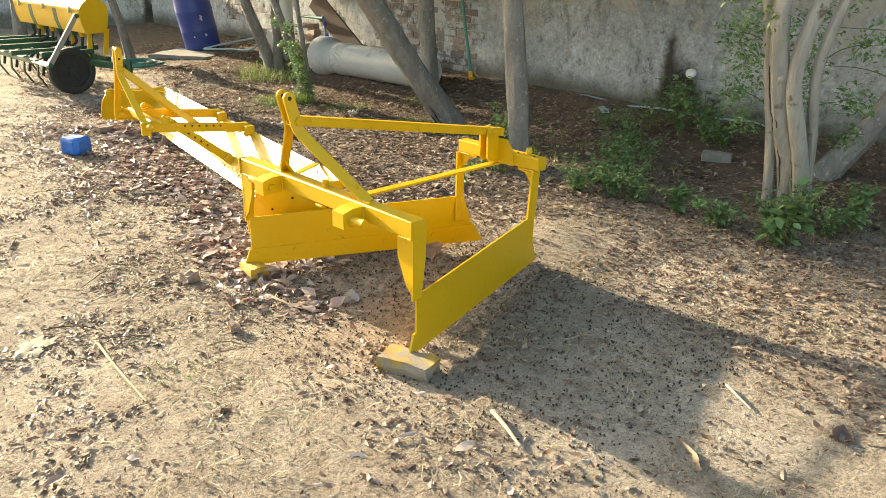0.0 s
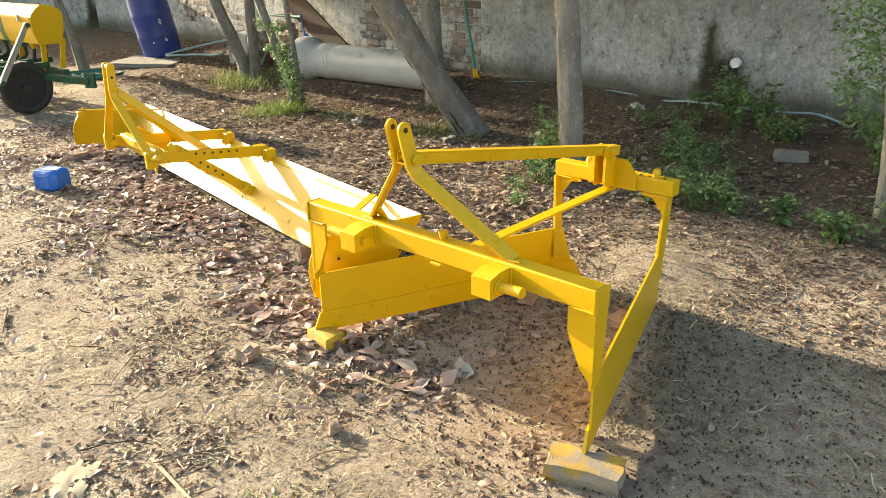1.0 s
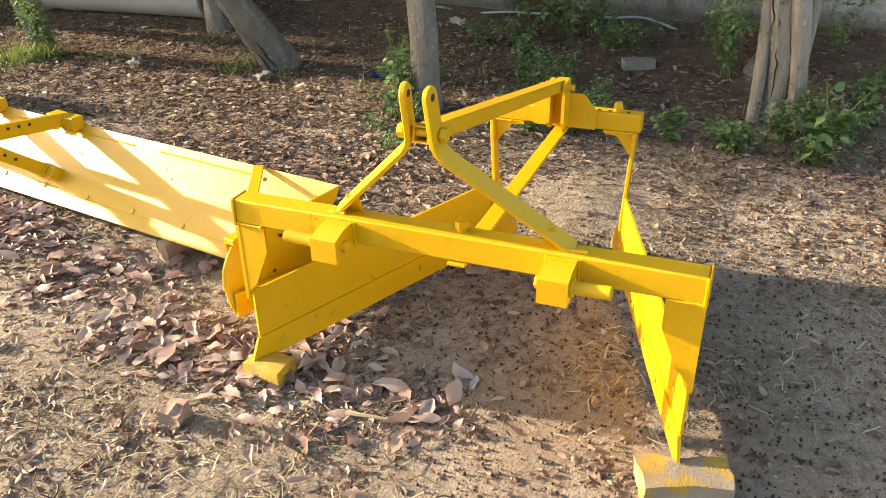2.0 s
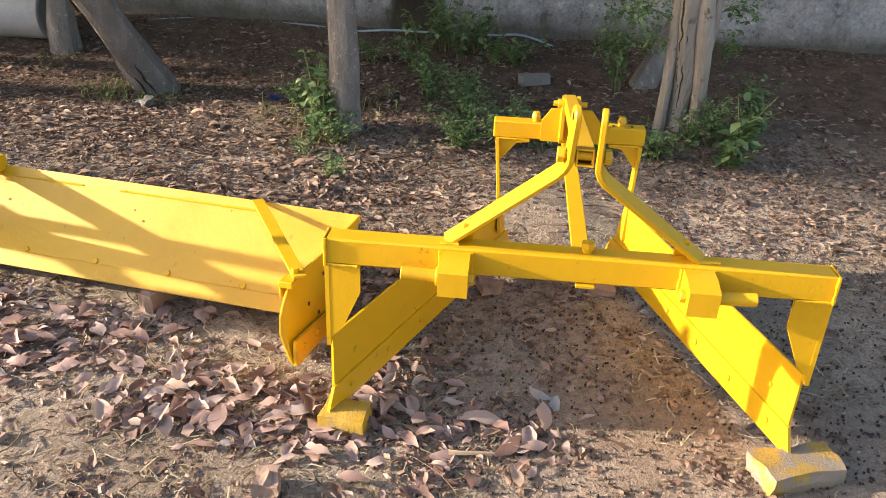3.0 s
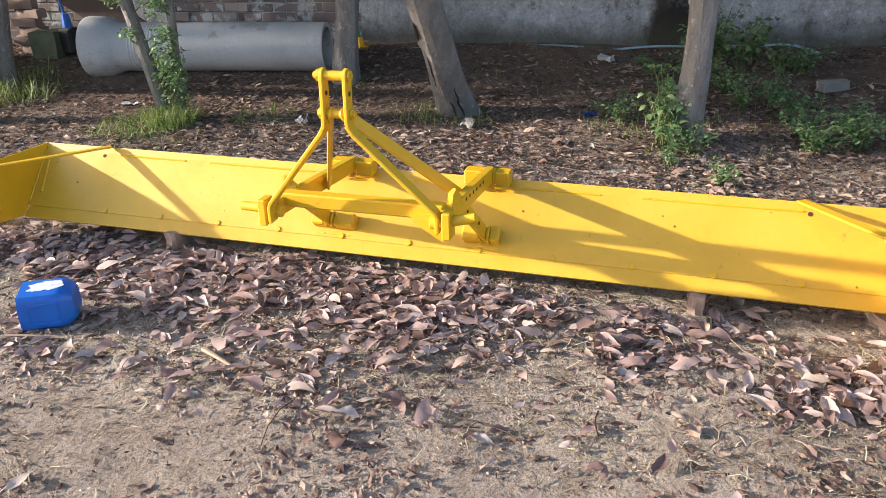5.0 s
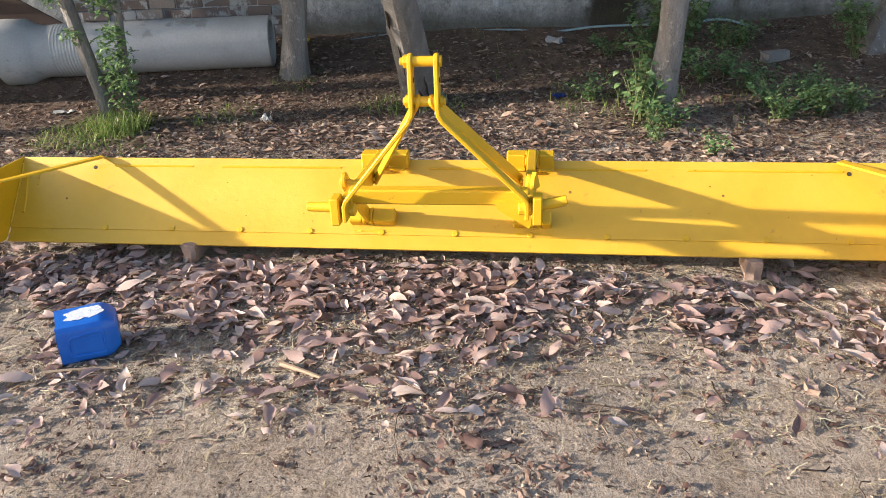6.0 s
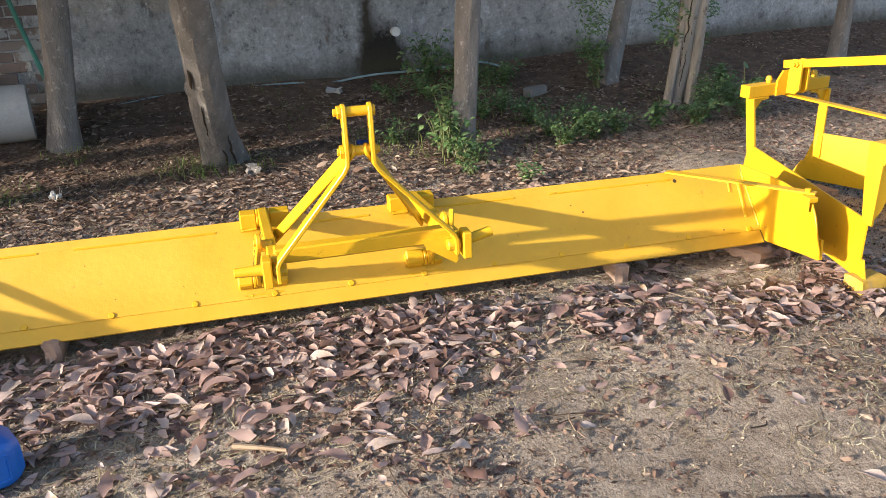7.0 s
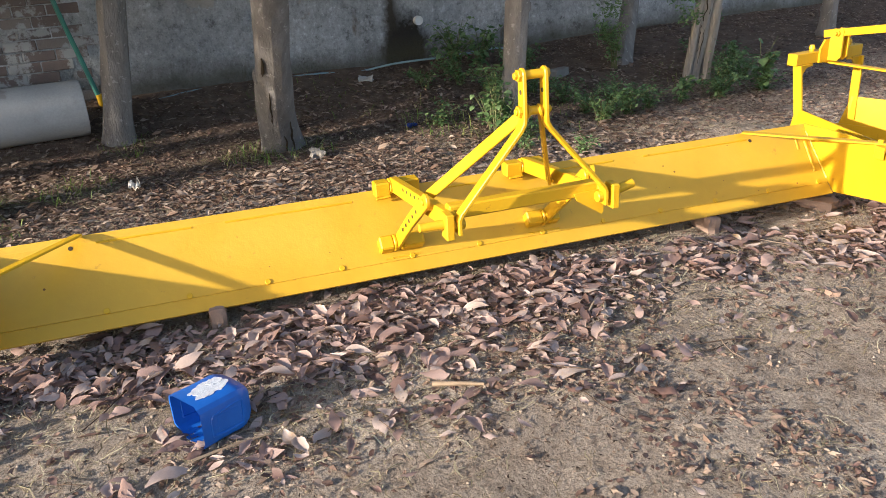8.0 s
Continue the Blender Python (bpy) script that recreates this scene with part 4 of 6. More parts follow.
# ---- bricks and stones ----
def rough_block(name, m, size, material, label, category="brick", seed=0, chip=0.012, cuts=3, group=""):
    bm = bmesh.new()
    box(bm, (0, 0, size[2] / 2), size)
    bmesh.ops.subdivide_edges(bm, edges=bm.edges[:], cuts=cuts, use_grid_fill=True)
    for v in bm.verts:
        k = Vector(v.co) * 16 + Vector((seed * 3.1, seed, 0))
        v.co += noise.noise_vector(k) * chip * (0.4 if v.co.z < 0.004 else 1)
        e = sum(abs(abs(v.co[i] - (size[2] / 2 if i == 2 else 0)) - size[i] / 2) < chip * 1.5 for i in range(3))
        if e >= 2:
            v.co -= (v.co - Vector((0, 0, size[2] / 2))).normalized() * chip * 0.7
    ob = part(name, bm, material)
    ob.matrix_basis = m
    return tagged(ob, label, category, group)


def on_ground(x, y, turn=0, sink=0.004, tip=0):
    return pose(x, y, gz(x, y) - sink, tip, 0, turn)


rough_block("support_brick", on_ground(1.605, 2.495, -56), (0.25, 0.125, 0.07), DIRTY_YELLOW, "clay brick splashed with yellow paint under the ridger leg", seed=1, chip=0.013, cuts=4, group="bricks under the ridger")
rough_block("support_brick", on_ground(1.300, 3.750, 100), (0.14, 0.10, 0.07), PAINTED_BRICK, "half brick coated with yellow paint under the ridger leg", seed=2, chip=0.006, group="bricks under the ridger")
rough_block("support_brick", on_ground(2.46, 3.20, 10), (0.15, 0.11, 0.04), CLAYDUST, "dusty broken brick under the ridger's rear", seed=3, group="bricks under the ridger")
rough_block("stone", on_ground(2.27, 3.63, 40), (0.14, 0.11, 0.07), CLAYDUST, "dusty grey-brown field stone behind the blade", "stone", seed=4, chip=0.03)
rough_block("support_brick", on_ground(1.645, 4.71, 4), (0.17, 0.062, 0.085), CLAYDUST, "dusty clay brick under the levelling blade", seed=5, group="bricks under the leveller")
rough_block("support_brick", on_ground(1.40, 6.98, 8), (0.17, 0.065, 0.085), CLAYDUST, "dusty clay brick under the levelling blade", seed=6, group="bricks under the leveller")
rough_block("support_brick", on_ground(1.72, 4.05, 30), (0.2, 0.11, 0.055), CLAYDUST, "dusty clay brick under the levelling blade's end", seed=9, group="bricks under the leveller")
rough_block("loose_brick", on_ground(0.92, 7.74, 30), (0.16, 0.10, 0.06), CLAYDUST, "pale dusty broken brick beside the blade wing", seed=7)
rough_block("loose_brick", on_ground(5.02, 4.19, 40), (0.10, 0.23, 0.075), MORTAR, "grey old brick lying in the tree bed", seed=8)
rough_block("stone", on_ground(0.985, 3.82, 20), (0.10, 0.075, 0.06), CLAYDUST, "pale pinkish broken brick lump on the earth", "stone", seed=10, chip=0.02)
rough_block("stone", on_ground(3.62, 6.43, 10), (0.16, 0.10, 0.07), MORTAR, "pale grey stone at the foot of a tree", "stone", seed=11, chip=0.035)
rough_block("stone", on_ground(2.32, 4.55, 60), (0.11, 0.08, 0.06), CLAY, "brown stone among dry leaves", "stone", seed=12, chip=0.03)
rough_block("stone", on_ground(2.86, 4.75, 30), (0.09, 0.07, 0.05), CLAYDUST, "small brown stone among dry leaves", "stone", seed=13, chip=0.03)
rough_block("stone", on_ground(0.85, 4.62, 0), (0.05, 0.05, 0.03), CLAYDUST, "small tan clod on bare earth", "stone", seed=14, chip=0.015)
rough_block("stone", on_ground(5.24, 5.86, 70), (0.16, 0.1, 0.05), CONCRETE, "flat pale stone near the wall", "stone", seed=16, chip=0.03)
rough_block("stone", on_ground(1.06, 3.16, 0), (0.07, 0.06, 0.045), CLAYDUST, "small reddish brick lump on the earth", "stone", seed=15, chip=0.02)

# ---- blue jug, cut open ----
jug = thing("cut_jug", on_ground(0.655, 6.955, -54, 0.0) @ Matrix.Diagonal((0.76, 1, 1, 1)), "blue plastic jerrycan cut open, lying on its side", "plastic jug")
bm = bmesh.new()
W, Hh = 0.172, 0.148


def jug_ring(x, k):
    """A rounded rectangle across the jug."""
    out = []
    w, h, r = W / 2 * k, Hh / 2 * k, 0.032 * k
    for cx, cz, a0 in ((1, 1, 0), (-1, 1, 90), (-1, -1, 180), (1, -1, 270)):
        for s in range(4):
            a = radians(a0 + s * 30)
            out.append((x, cx * (w - r) + r * math.cos(a), Hh / 2 + cz * (h - r) + r * math.sin(a)))
    return out


rings = []
for x, k in ((-0.125, 1.0), (-0.09, 1.0), (-0.05, 0.985), (0.0, 0.985), (0.05, 1.0), (0.072, 0.97), (0.10, 0.85), (0.122, 0.66)):
    rings.append([bm.verts.new((x + (0.022 * noise.noise(Vector((c[1] * 22, c[2] * 22, 4))) if x < -0.12 else 0), c[1], c[2])) for c in jug_ring(x, k)])
inner = []
for x, k in ((0.090, 0.80), (0.0, 0.95), (-0.09, 0.965), (-0.122, 0.965)):
    inner.append([bm.verts.new((x + (0.022 * noise.noise(Vector((c[1] * 22, c[2] * 22, 4))) if x < -0.12 else 0), c[1], c[2])) for c in jug_ring(x, k)])
chain = rings
for a, b in list(zip(chain, chain[1:])):
    for j in range(16):
        bm.faces.new((a[j], a[(j + 1) % 16], b[(j + 1) % 16], b[j]))
bm.faces.new(chain[-1])
for a, b in zip(inner, inner[1:]):
    for j in range(16):
        bm.faces.new((a[j], a[(j + 1) % 16], b[(j + 1) % 16], b[j]))
bm.faces.new(inner[0][::-1])
for j in range(16):
    bm.faces.new((inner[-1][j], inner[-1][(j + 1) % 16], rings[0][(j + 1) % 16], rings[0][j]))
bmesh.ops.recalc_face_normals(bm, faces=bm.faces[:])
body = part("body", bm, BLUE, jug)
bm = bmesh.new()
rng = random.Random(3)
def torn(cx, cy, rx, ry, seed):
    """A ragged round outline."""
    return [(cx + rx * (1 + 0.34 * noise.noise(Vector((math.cos(q) * 1.6 + seed, math.sin(q) * 1.6, 0))) + 0.16 * noise.noise(Vector((math.cos(q) * 6, math.sin(q) * 6, seed)))) * math.cos(q),
             cy + ry * (1 + 0.34 * noise.noise(Vector((math.cos(q) * 1.6 + seed, math.sin(q) * 1.6, 0))) + 0.16 * noise.noise(Vector((math.cos(q) * 6, math.sin(q) * 6, seed)))) * math.sin(q)) for q in [2 * math.pi * k / 34 for k in range(34)]]


for cx, cy, rx, ry, lift, seed in ((0.0, 0.004, 0.066, 0.042, 0.0012, 2), (-0.052, -0.022, 0.030, 0.014, 0.0016, 5), (0.036, 0.020, 0.030, 0.020, 0.0020, 7), (-0.075, 0.016, 0.014, 0.007, 0.0014, 9)):
    plate(bm, torn(cx, cy, rx, ry, seed), 0.0012, Matrix.Translation((0, 0, Hh * 0.9925 + lift)))
part("label_residue", bm, RESIDUE, jug, "torn white remains of a paper label")
for sy in (-1, 1):
    bm = bmesh.new()
    line = [(-0.066, 0.034), (0.052, 0.040), (0.064, 0.026), (0.060, -0.030), (0.046, -0.040), (-0.070, -0.036), (-0.080, -0.022), (-0.078, 0.022), (-0.066, 0.034)]
    tube(bm, spline([(x, sy * (W / 2 * 0.985 - 0.0005), Hh / 2 + z) for x, z in line], 4), [0.0045] * 33, 6, caps=False)
    part("moulded_rib", bm, BLUE, jug)
bm = bmesh.new()
box(bm, (0.0, -W / 2 * 0.985 - 0.0005, Hh / 2), (0.112, 0.003, 0.056))
part("side_panel", bm, BLUE, jug, bevel=0.0012)


# ---- trees ----
def leaf_shape(rng, length, width, fold, curl, rows=4, twist=0.0, ragged=0.15, bend=0.0):
    """Vertices and faces of one leaf along +x, folded along its rib and curled."""
    vs, fs = [(0, 0, 0)], []
    wave, wave2, most = rng.uniform(0, 6.28), rng.uniform(0, 6.28), rng.uniform(4, 9)
    for i in range(1, rows):
        t = i / rows
        w = width / 2 * math.sin(math.pi * t ** 0.85) ** 1.06
        z = curl * length * (t - 0.5) ** 2 * 2 - curl * length * 0.5
        j, k = rng.uniform(1 - ragged, 1 + ragged), rng.uniform(1 - ragged, 1 + ragged)
        tw = twist * (t - 0.5) * w
        up, dn = math.sin(wave + most * t) * ragged * w * 1.3, math.sin(wave2 + most * t) * ragged * w * 1.3
        sway = bend * length * (t - 0.5) ** 2
        vs += [(length * (t + rng.uniform(-0.2, 0.2) * ragged / rows), sway + w * j, z + fold * w + tw + up), (length * t, sway + rng.uniform(-0.06, 0.06) * width, z), (length * (t + rng.uniform(-0.2, 0.2) * ragged / rows), sway - w * k, z + fold * w * rng.uniform(0.5, 1.2) - tw + dn)]
    vs.append((length, bend * length * 0.25, 0))
    last = len(vs) - 1
    fs += [(0, 2, 1), (0, 3, 2)]
    for i in range(rows - 2):
        a = 1 + 3 * i
        fs += [(a, a + 1, a + 4, a + 3), (a + 1, a + 2, a + 5, a + 4)]
    a = 1 + 3 * (rows - 2)
    fs += [(a, a + 1, last), (a + 1, a + 2, last)]
    return vs, fs


class Heap:
    """Many small pieces gathered into one mesh."""

    def __init__(self):
        self.vs, self.fs = [], []

    def add(self, vs, fs, m):
        k = len(self.vs)
        self.vs += [tuple(m @ Vector(v)) for v in vs]
        self.fs += [tuple(i + k for i in f) for f in fs]

    def make(self, name, material, parent=None, smooth=True):
        ob = mesh_object(name, self.vs, self.fs, material, smooth)
        ob.parent = parent
        return ob


def foliage(heap, rng, centre, radius, count, size, droop=0.3, floor=-9.0):
    for _ in range(count):
        d = Vector((rng.gauss(0, 1), rng.gauss(0, 1), rng.gauss(0, 0.8)))
        p = Vector(centre) + d.normalized() * radius * rng.random() ** 0.45
        if p.z < floor:
            continue
        s = size * rng.uniform(0.6, 1.3)
        vs, fs = leaf_shape(rng, s, s * 0.45, rng.uniform(0.1, 0.5), rng.uniform(-0.5, 0.3), 3)
        heap.add(vs, fs, Matrix.Translation(p) @ Euler((rng.uniform(-0.9, 0.9), rng.uniform(-0.4, 0.9) + droop, rng.uniform(0, 6.28))).to_matrix().to_4x4())


def tree(line, radii, bark, label, seed, crown=(4.6, 1.3), shoots=(), wob=0.22, flare=1.14, name="tree", crown_at=None):
    """A trunk along a line, upper limbs, an unseen leafy crown set along the bed to shade it, and leafy side shoots (x,
    y, z, radius, leaves).
    """
    rng = random.Random(seed)
    base = Vector(line[0])
    ob = thing(name, Matrix.Translation(base), label, "tree", "trees along the wall")
    pts = [p - base for p in spline(line, 7)]
    n = len(pts)
    rr = []
    for i in range(n):
        t = i / (n - 1)
        k = t * (len(radii) - 1)
        a = int(min(k, len(radii) - 2))
        rr.append((radii[a] * (1 - (k - a)) + radii[a + 1] * (k - a)) * (1 + (flare - 1) * math.exp(-max(pts[i].z, 0) / 0.09)))
    bm = bmesh.new()
    tube(bm, [pts[0] - Vector((0, 0, 0.15))] + pts, [rr[0] * 1.15] + rr, 16, wob, seed)
    for _ in range(4):
        i = rng.randrange(n // 5, n - 6)
        a = rng.uniform(0, 6.28)
        c = pts[i] + Vector((math.cos(a), math.sin(a), 0)) * rr[i] * 0.85
        bmesh.ops.create_icosphere(bm, subdivisions=2, radius=rr[i] * rng.uniform(0.22, 0.38), matrix=Matrix.Translation(c) @ Matrix.Diagonal((1, 1, 1.6, 1)))
    part("trunk", bm, bark, ob)
    top = pts[-1]
    cz, cr = crown
    heap = Heap()
    limbs = bmesh.new()
    for k in range(8):
        a = k * 0.785 + rng.uniform(-0.3, 0.3)
        e = Vector((*(crown_at or (4.95 - 0.27 * (base.y - 5.4), base.y)), 0)) - base + Vector((math.cos(a) * cr * 0.7, math.sin(a) * cr * 0.7, cz - base.z + rng.uniform(-0.5, 0.9)))
        tube(limbs, spline([top - Vector((0, 0, 0.1)), top.lerp(e, 0.5) + Vector((0, 0, 0.1)), e], 4), [rr[-1] * 0.6 * (1 - 0.085 * q) for q in range(9)], 7)
        foliage(heap, rng, e, cr * 0.64, 500, 0.19, 0.3, 1.75 - base.z)
    part("limb", limbs, bark, ob)
    heap.make("crown", GREEN, ob)
    if shoots:
        h2 = Heap()
        for x, y, z, r, cnt in shoots:
            c = Vector((x, y, z)) - base
            near = min((p for p in pts if p.z < c.z - 0.4 * r), key=lambda p: (p - c).length + 0.4 * abs(p.z - c.z))
            tw = bmesh.new()
            sway = Vector((rng.uniform(-1, 1), rng.uniform(-1, 1), 0.6)) * 0.16 * (near - c).length
            tube(tw, spline([near, near.lerp(c, 0.35) + sway, near.lerp(c, 0.75) + sway * 0.7, c + Vector((0, 0, r * 0.2))], 4), [0.0045 - 0.00025 * q for q in range(13)], 5)
            part("twig", tw, STEM, ob)
            foliage(h2, rng, c, r, cnt, 0.04, 0.1)
        h2.make("shoot_leaves", GREEN, ob)
    return ob


def ground_point(x, y, dz=0.0):
    return (x, y, gz(x, y) + dz)


leaning = tree([ground_point(4.0, 6.64), (3.70, 6.65, 0.40), (3.30, 6.62, 0.95), (2.98, 6.6, 1.5), (2.95, 6.7, 2.4), (2.9, 6.8, 3.6)], [0.135, 0.115, 0.105, 0.1, 0.09, 0.075], BARK, "leaning grey-brown tree trunk with a split in its bark", 1, (2.5, 1.3))
tree([ground_point(3.74, 5.02), (3.70, 5.01, 0.5), (3.63, 4.99, 1.0), (3.58, 4.97, 1.6), (3.5, 4.95, 2.6), (3.5, 4.9, 3.8)], [0.088, 0.080, 0.078, 0.075, 0.07, 0.06], BARK, "slender upright grey-brown tree trunk with weeds round its base", 2, (2.7, 1.2))
tree([ground_point(4.33, 7.77), (4.27, 7.70, 0.5), (4.20, 7.62, 1.0), (4.15, 7.55, 1.6), (4.1, 7.5, 2.6), (4.1, 7.4, 3.6)], [0.105, 0.092, 0.086, 0.08, 0.075, 0.06], BARK, "upright grey tree trunk beside the concrete pipe", 3, (2.6, 1.2))
tree([ground_point(4.50, 3.245), (4.425, 3.235, 0.5), (4.31, 3.25, 1.0), (4.25, 3.3, 1.6), (4.2, 3.3, 2.6), (4.1, 3.25, 3.6)], [0.034, 0.032, 0.031, 0.03, 0.028, 0.026], PALEBARK, "slim pale trunk with leafy shoots in a close clump", 4, (4.9, 1.2),
     shoots=((4.30, 3.36, 0.62, 0.10, 90), (4.28, 3.40, 0.80, 0.15, 190), (4.25, 3.36, 1.0, 0.14, 170), (4.20, 3.42, 1.15, 0.14, 150), (4.25, 3.22, 1.22, 0.14, 130), (4.15, 3.35, 1.4, 0.18, 170)), wob=0.1)
PEELING = [ground_point(4.575, 3.15), (4.475, 3.155, 0.45), (4.335, 3.175, 0.9), (4.25, 3.16, 1.5), (4.35, 3.1, 2.6), (4.4, 3.0, 3.4)]
peeling = tree(PEELING, [0.060, 0.056, 0.053, 0.05, 0.045, 0.038], PALEBARK, "pale trunk with a brown peeling streak in a close clump", 5, (4.8, 1.0), wob=0.3, flare=1.12)
tree([ground_point(4.56, 3.035), (4.475, 3.05, 0.45), (4.355, 3.085, 0.9), (4.40, 3.02, 1.35), (4.55, 2.9, 1.8), (4.8, 2.8, 3.0)], [0.05, 0.046, 0.044, 0.042, 0.04, 0.034], PALEBARK, "pale crooked trunk with smooth bark in a close clump", 14, (4.8, 1.0), wob=0.3, flare=1.12)
tree([ground_point(4.63, 3.07), (4.56, 3.05, 0.5), (4.46, 3.02, 1.0), (4.52, 2.92, 1.5), (4.75, 2.8, 2.4), (5.0, 2.7, 3.4)], [0.034, 0.032, 0.031, 0.03, 0.028, 0.026], PALEBARK, "pale grey trunk at the edge of a close clump", 15, (4.8, 1.0), wob=0.3, flare=1.12,
     shoots=((4.70, 2.93, 0.55, 0.11, 110), (4.68, 2.90, 0.78, 0.13, 140), (4.70, 2.84, 1.12, 0.17, 180)))
tree([ground_point(5.78, 0.95), (5.77, 0.94, 0.5), (5.74, 0.93, 1.0), (5.7, 0.9, 1.8), (5.7, 0.9, 3.2)], [0.085, 0.075, 0.07, 0.065, 0.05], BARK, "upright trunk farther along the wall", 6, (4.6, 1.2))
tree([ground_point(5.30, 3.46), (5.52, 3.31, 0.5), (5.70, 3.14, 1.0), (5.8, 3.0, 1.6), (5.85, 2.9, 2.6), (5.8, 2.8, 3.6)], [0.095, 0.078, 0.073, 0.07, 0.065, 0.05], BARK, "leaning grey trunk near the wall", 7, (4.9, 1.1),
     shoots=((5.12, 3.68, 0.42, 0.14, 120), (5.15, 3.66, 0.62, 0.17, 190), (5.2, 3.7, 0.85, 0.18, 210), (5.2, 3.68, 1.1, 0.2, 210), (5.3, 3.6, 1.35, 0.2, 160)))
tree([ground_point(3.14, 8.60), (3.01, 8.58, 0.5), (2.85, 8.55, 1.0), (2.72, 8.53, 1.5), (2.6, 8.5, 2.4), (2.6, 8.5, 3.4)], [0.05, 0.044, 0.042, 0.04, 0.034, 0.025], BARK, "thin leaning sapling with glossy green leaves", 8, (2.5, 1.2),
     shoots=((3.10, 8.43, 0.16, 0.10, 130), (3.04, 8.40, 0.30, 0.12, 190), (3.0, 8.36, 0.45, 0.12, 190), (2.96, 8.33, 0.60, 0.11, 150), (2.9, 8.58, 0.62, 0.06, 50), (2.90, 8.30, 0.82, 0.1, 110), (2.84, 8.60, 0.85, 0.08, 60)), flare=1.1)
tree([ground_point(3.17, 8.47), (3.10, 8.38, 0.4), (3.04, 8.31, 0.75), (2.98, 8.26, 1.2), (2.95, 8.2, 2.0), (2.9, 8.2, 2.8)], [0.028, 0.026, 0.025, 0.024, 0.02, 0.016], BARK, "thin second sapling stem among glossy leaves", 16, (2.5, 0.9), flare=1.1)
tree([ground_point(3.30, 10.55), (3.16, 10.45, 0.45), (2.98, 10.4, 0.9), (2.85, 10.4, 1.5), (2.8, 10.4, 2.6), (2.8, 10.3, 3.4)], [0.085, 0.075, 0.07, 0.066, 0.055, 0.045], BARK, "grey tree trunk forking low near the drum", 9, (2.3, 1.5))
tree([ground_point(3.38, 10.48), (3.34, 10.35, 0.45), (3.30, 10.2, 0.95), (3.3, 10.1, 1.5), (3.3, 10.0, 2.6), (3.3, 10.0, 3.2)], [0.07, 0.06, 0.055, 0.05, 0.045, 0.04], BARK, "grey tree stem with rough twisted bark", 10, (3.3, 1.5))
tree([ground_point(1.74, 12.6), (1.63, 12.6, 0.6), (1.48, 12.6, 1.3), (1.38, 12.6, 2.2), (1.33, 12.6, 3.4)], [0.07, 0.06, 0.055, 0.05, 0.04], BARK, "dark slender trunk behind the seed drill", 11, (3.4, 1.9), crown_at=(2.9, 12.6))

# two unseen trees, added so their crowns shade the bed and wall
tree([ground_point(3.35, 14.6), (3.4, 14.6, 0.8), (3.5, 14.5, 1.8), (3.5, 14.5, 3.0)], [0.1, 0.09, 0.08, 0.06], BARK, "unseen tall tree added beyond the drum for shade", 12, (3.5, 1.9))
tree([ground_point(0.3, 15.6), (0.35, 15.5, 0.9), (0.45, 15.3, 1.8), (0.5, 15.2, 2.8)], [0.11, 0.1, 0.09, 0.07], BARK, "unseen tall tree added beyond the seed drill for shade", 13, (3.1, 1.5), crown_at=(1.0, 14.4))

def split(owner, line, r, turn, lo, hi, width, seed):
    """A dark crack up the bark, on the side that turn (degrees) faces."""
    start, side = Vector(line[0]), Vector((math.cos(radians(turn)), math.sin(radians(turn)), 0))
    axis = spline(line, 24)
    bm = bmesh.new()
    pts = [p for p in axis if lo < p.z < hi]
    n = len(pts)
    lean = (axis[30] - axis[4]).normalized()
    side = (side - lean * side.dot(lean)).normalized()
    across = lean.cross(side)
    tube(bm, [p - start + side * r * 0.985 + across * 0.02 * noise.noise(Vector((k * 0.22, seed, 0))) for k, p in enumerate(pts)], [0.002 + width * math.sin(math.pi * (k + 0.3) / n) * (0.7 + 0.5 * noise.noise(Vector((k * 0.7, seed, 4)))) for k in range(n)], 6, 0.4, seed)
    return part("bark_split", bm, BLACKHOLE, owner, "dark split in the bark")


LEAN = [ground_point(4.0, 6.64), (3.70, 6.65, 0.40), (3.30, 6.62, 0.95), (2.98, 6.6, 1.5)]
for turn, lo, hi, width, seed in ((166, 0.03, 0.52, 0.011, 1), (192, 0.0, 0.18, 0.007, 2), (215, 0.02, 0.28, 0.008, 3), (150, 0.62, 0.74, 0.012, 4)):
    split(leaning, LEAN, 0.128 if hi < 0.4 else 0.115, turn, lo, hi, width, seed)
for turn, lo, hi, width, seed in ((150, 0.3, 1.0, 0.006, 5), (175, 0.2, 0.75, 0.004, 6)):
    split(peeling, PEELING, 0.056, turn, lo, hi, width, seed)

# ---- concrete pipe ----
PA, PB = Vector((4.42, 7.98, 0)), Vector((3.80, 9.92, 0))
PR = 0.195
pz = 0.297
pipe = thing("concrete_pipe", Matrix.Translation((PA.x, PA.y, pz)) @ axes(PA, PB), "grey cast concrete drain pipe lying along the wall", "pipe")
PL = (PB - PA).length


def lathe(bm, profile, seg=36):
    """Turns (x, r) round the x axis."""
    rings = [[bm.verts.new((x, r * math.cos(2 * math.pi * j / seg), r * math.sin(2 * math.pi * j / seg))) for j in range(seg)] for x, r in profile]
    for a, b in zip(rings, rings[1:]):
        for j in range(seg):
            bm.faces.new((a[j], b[j], b[(j + 1) % seg], a[(j + 1) % seg]))
    return rings


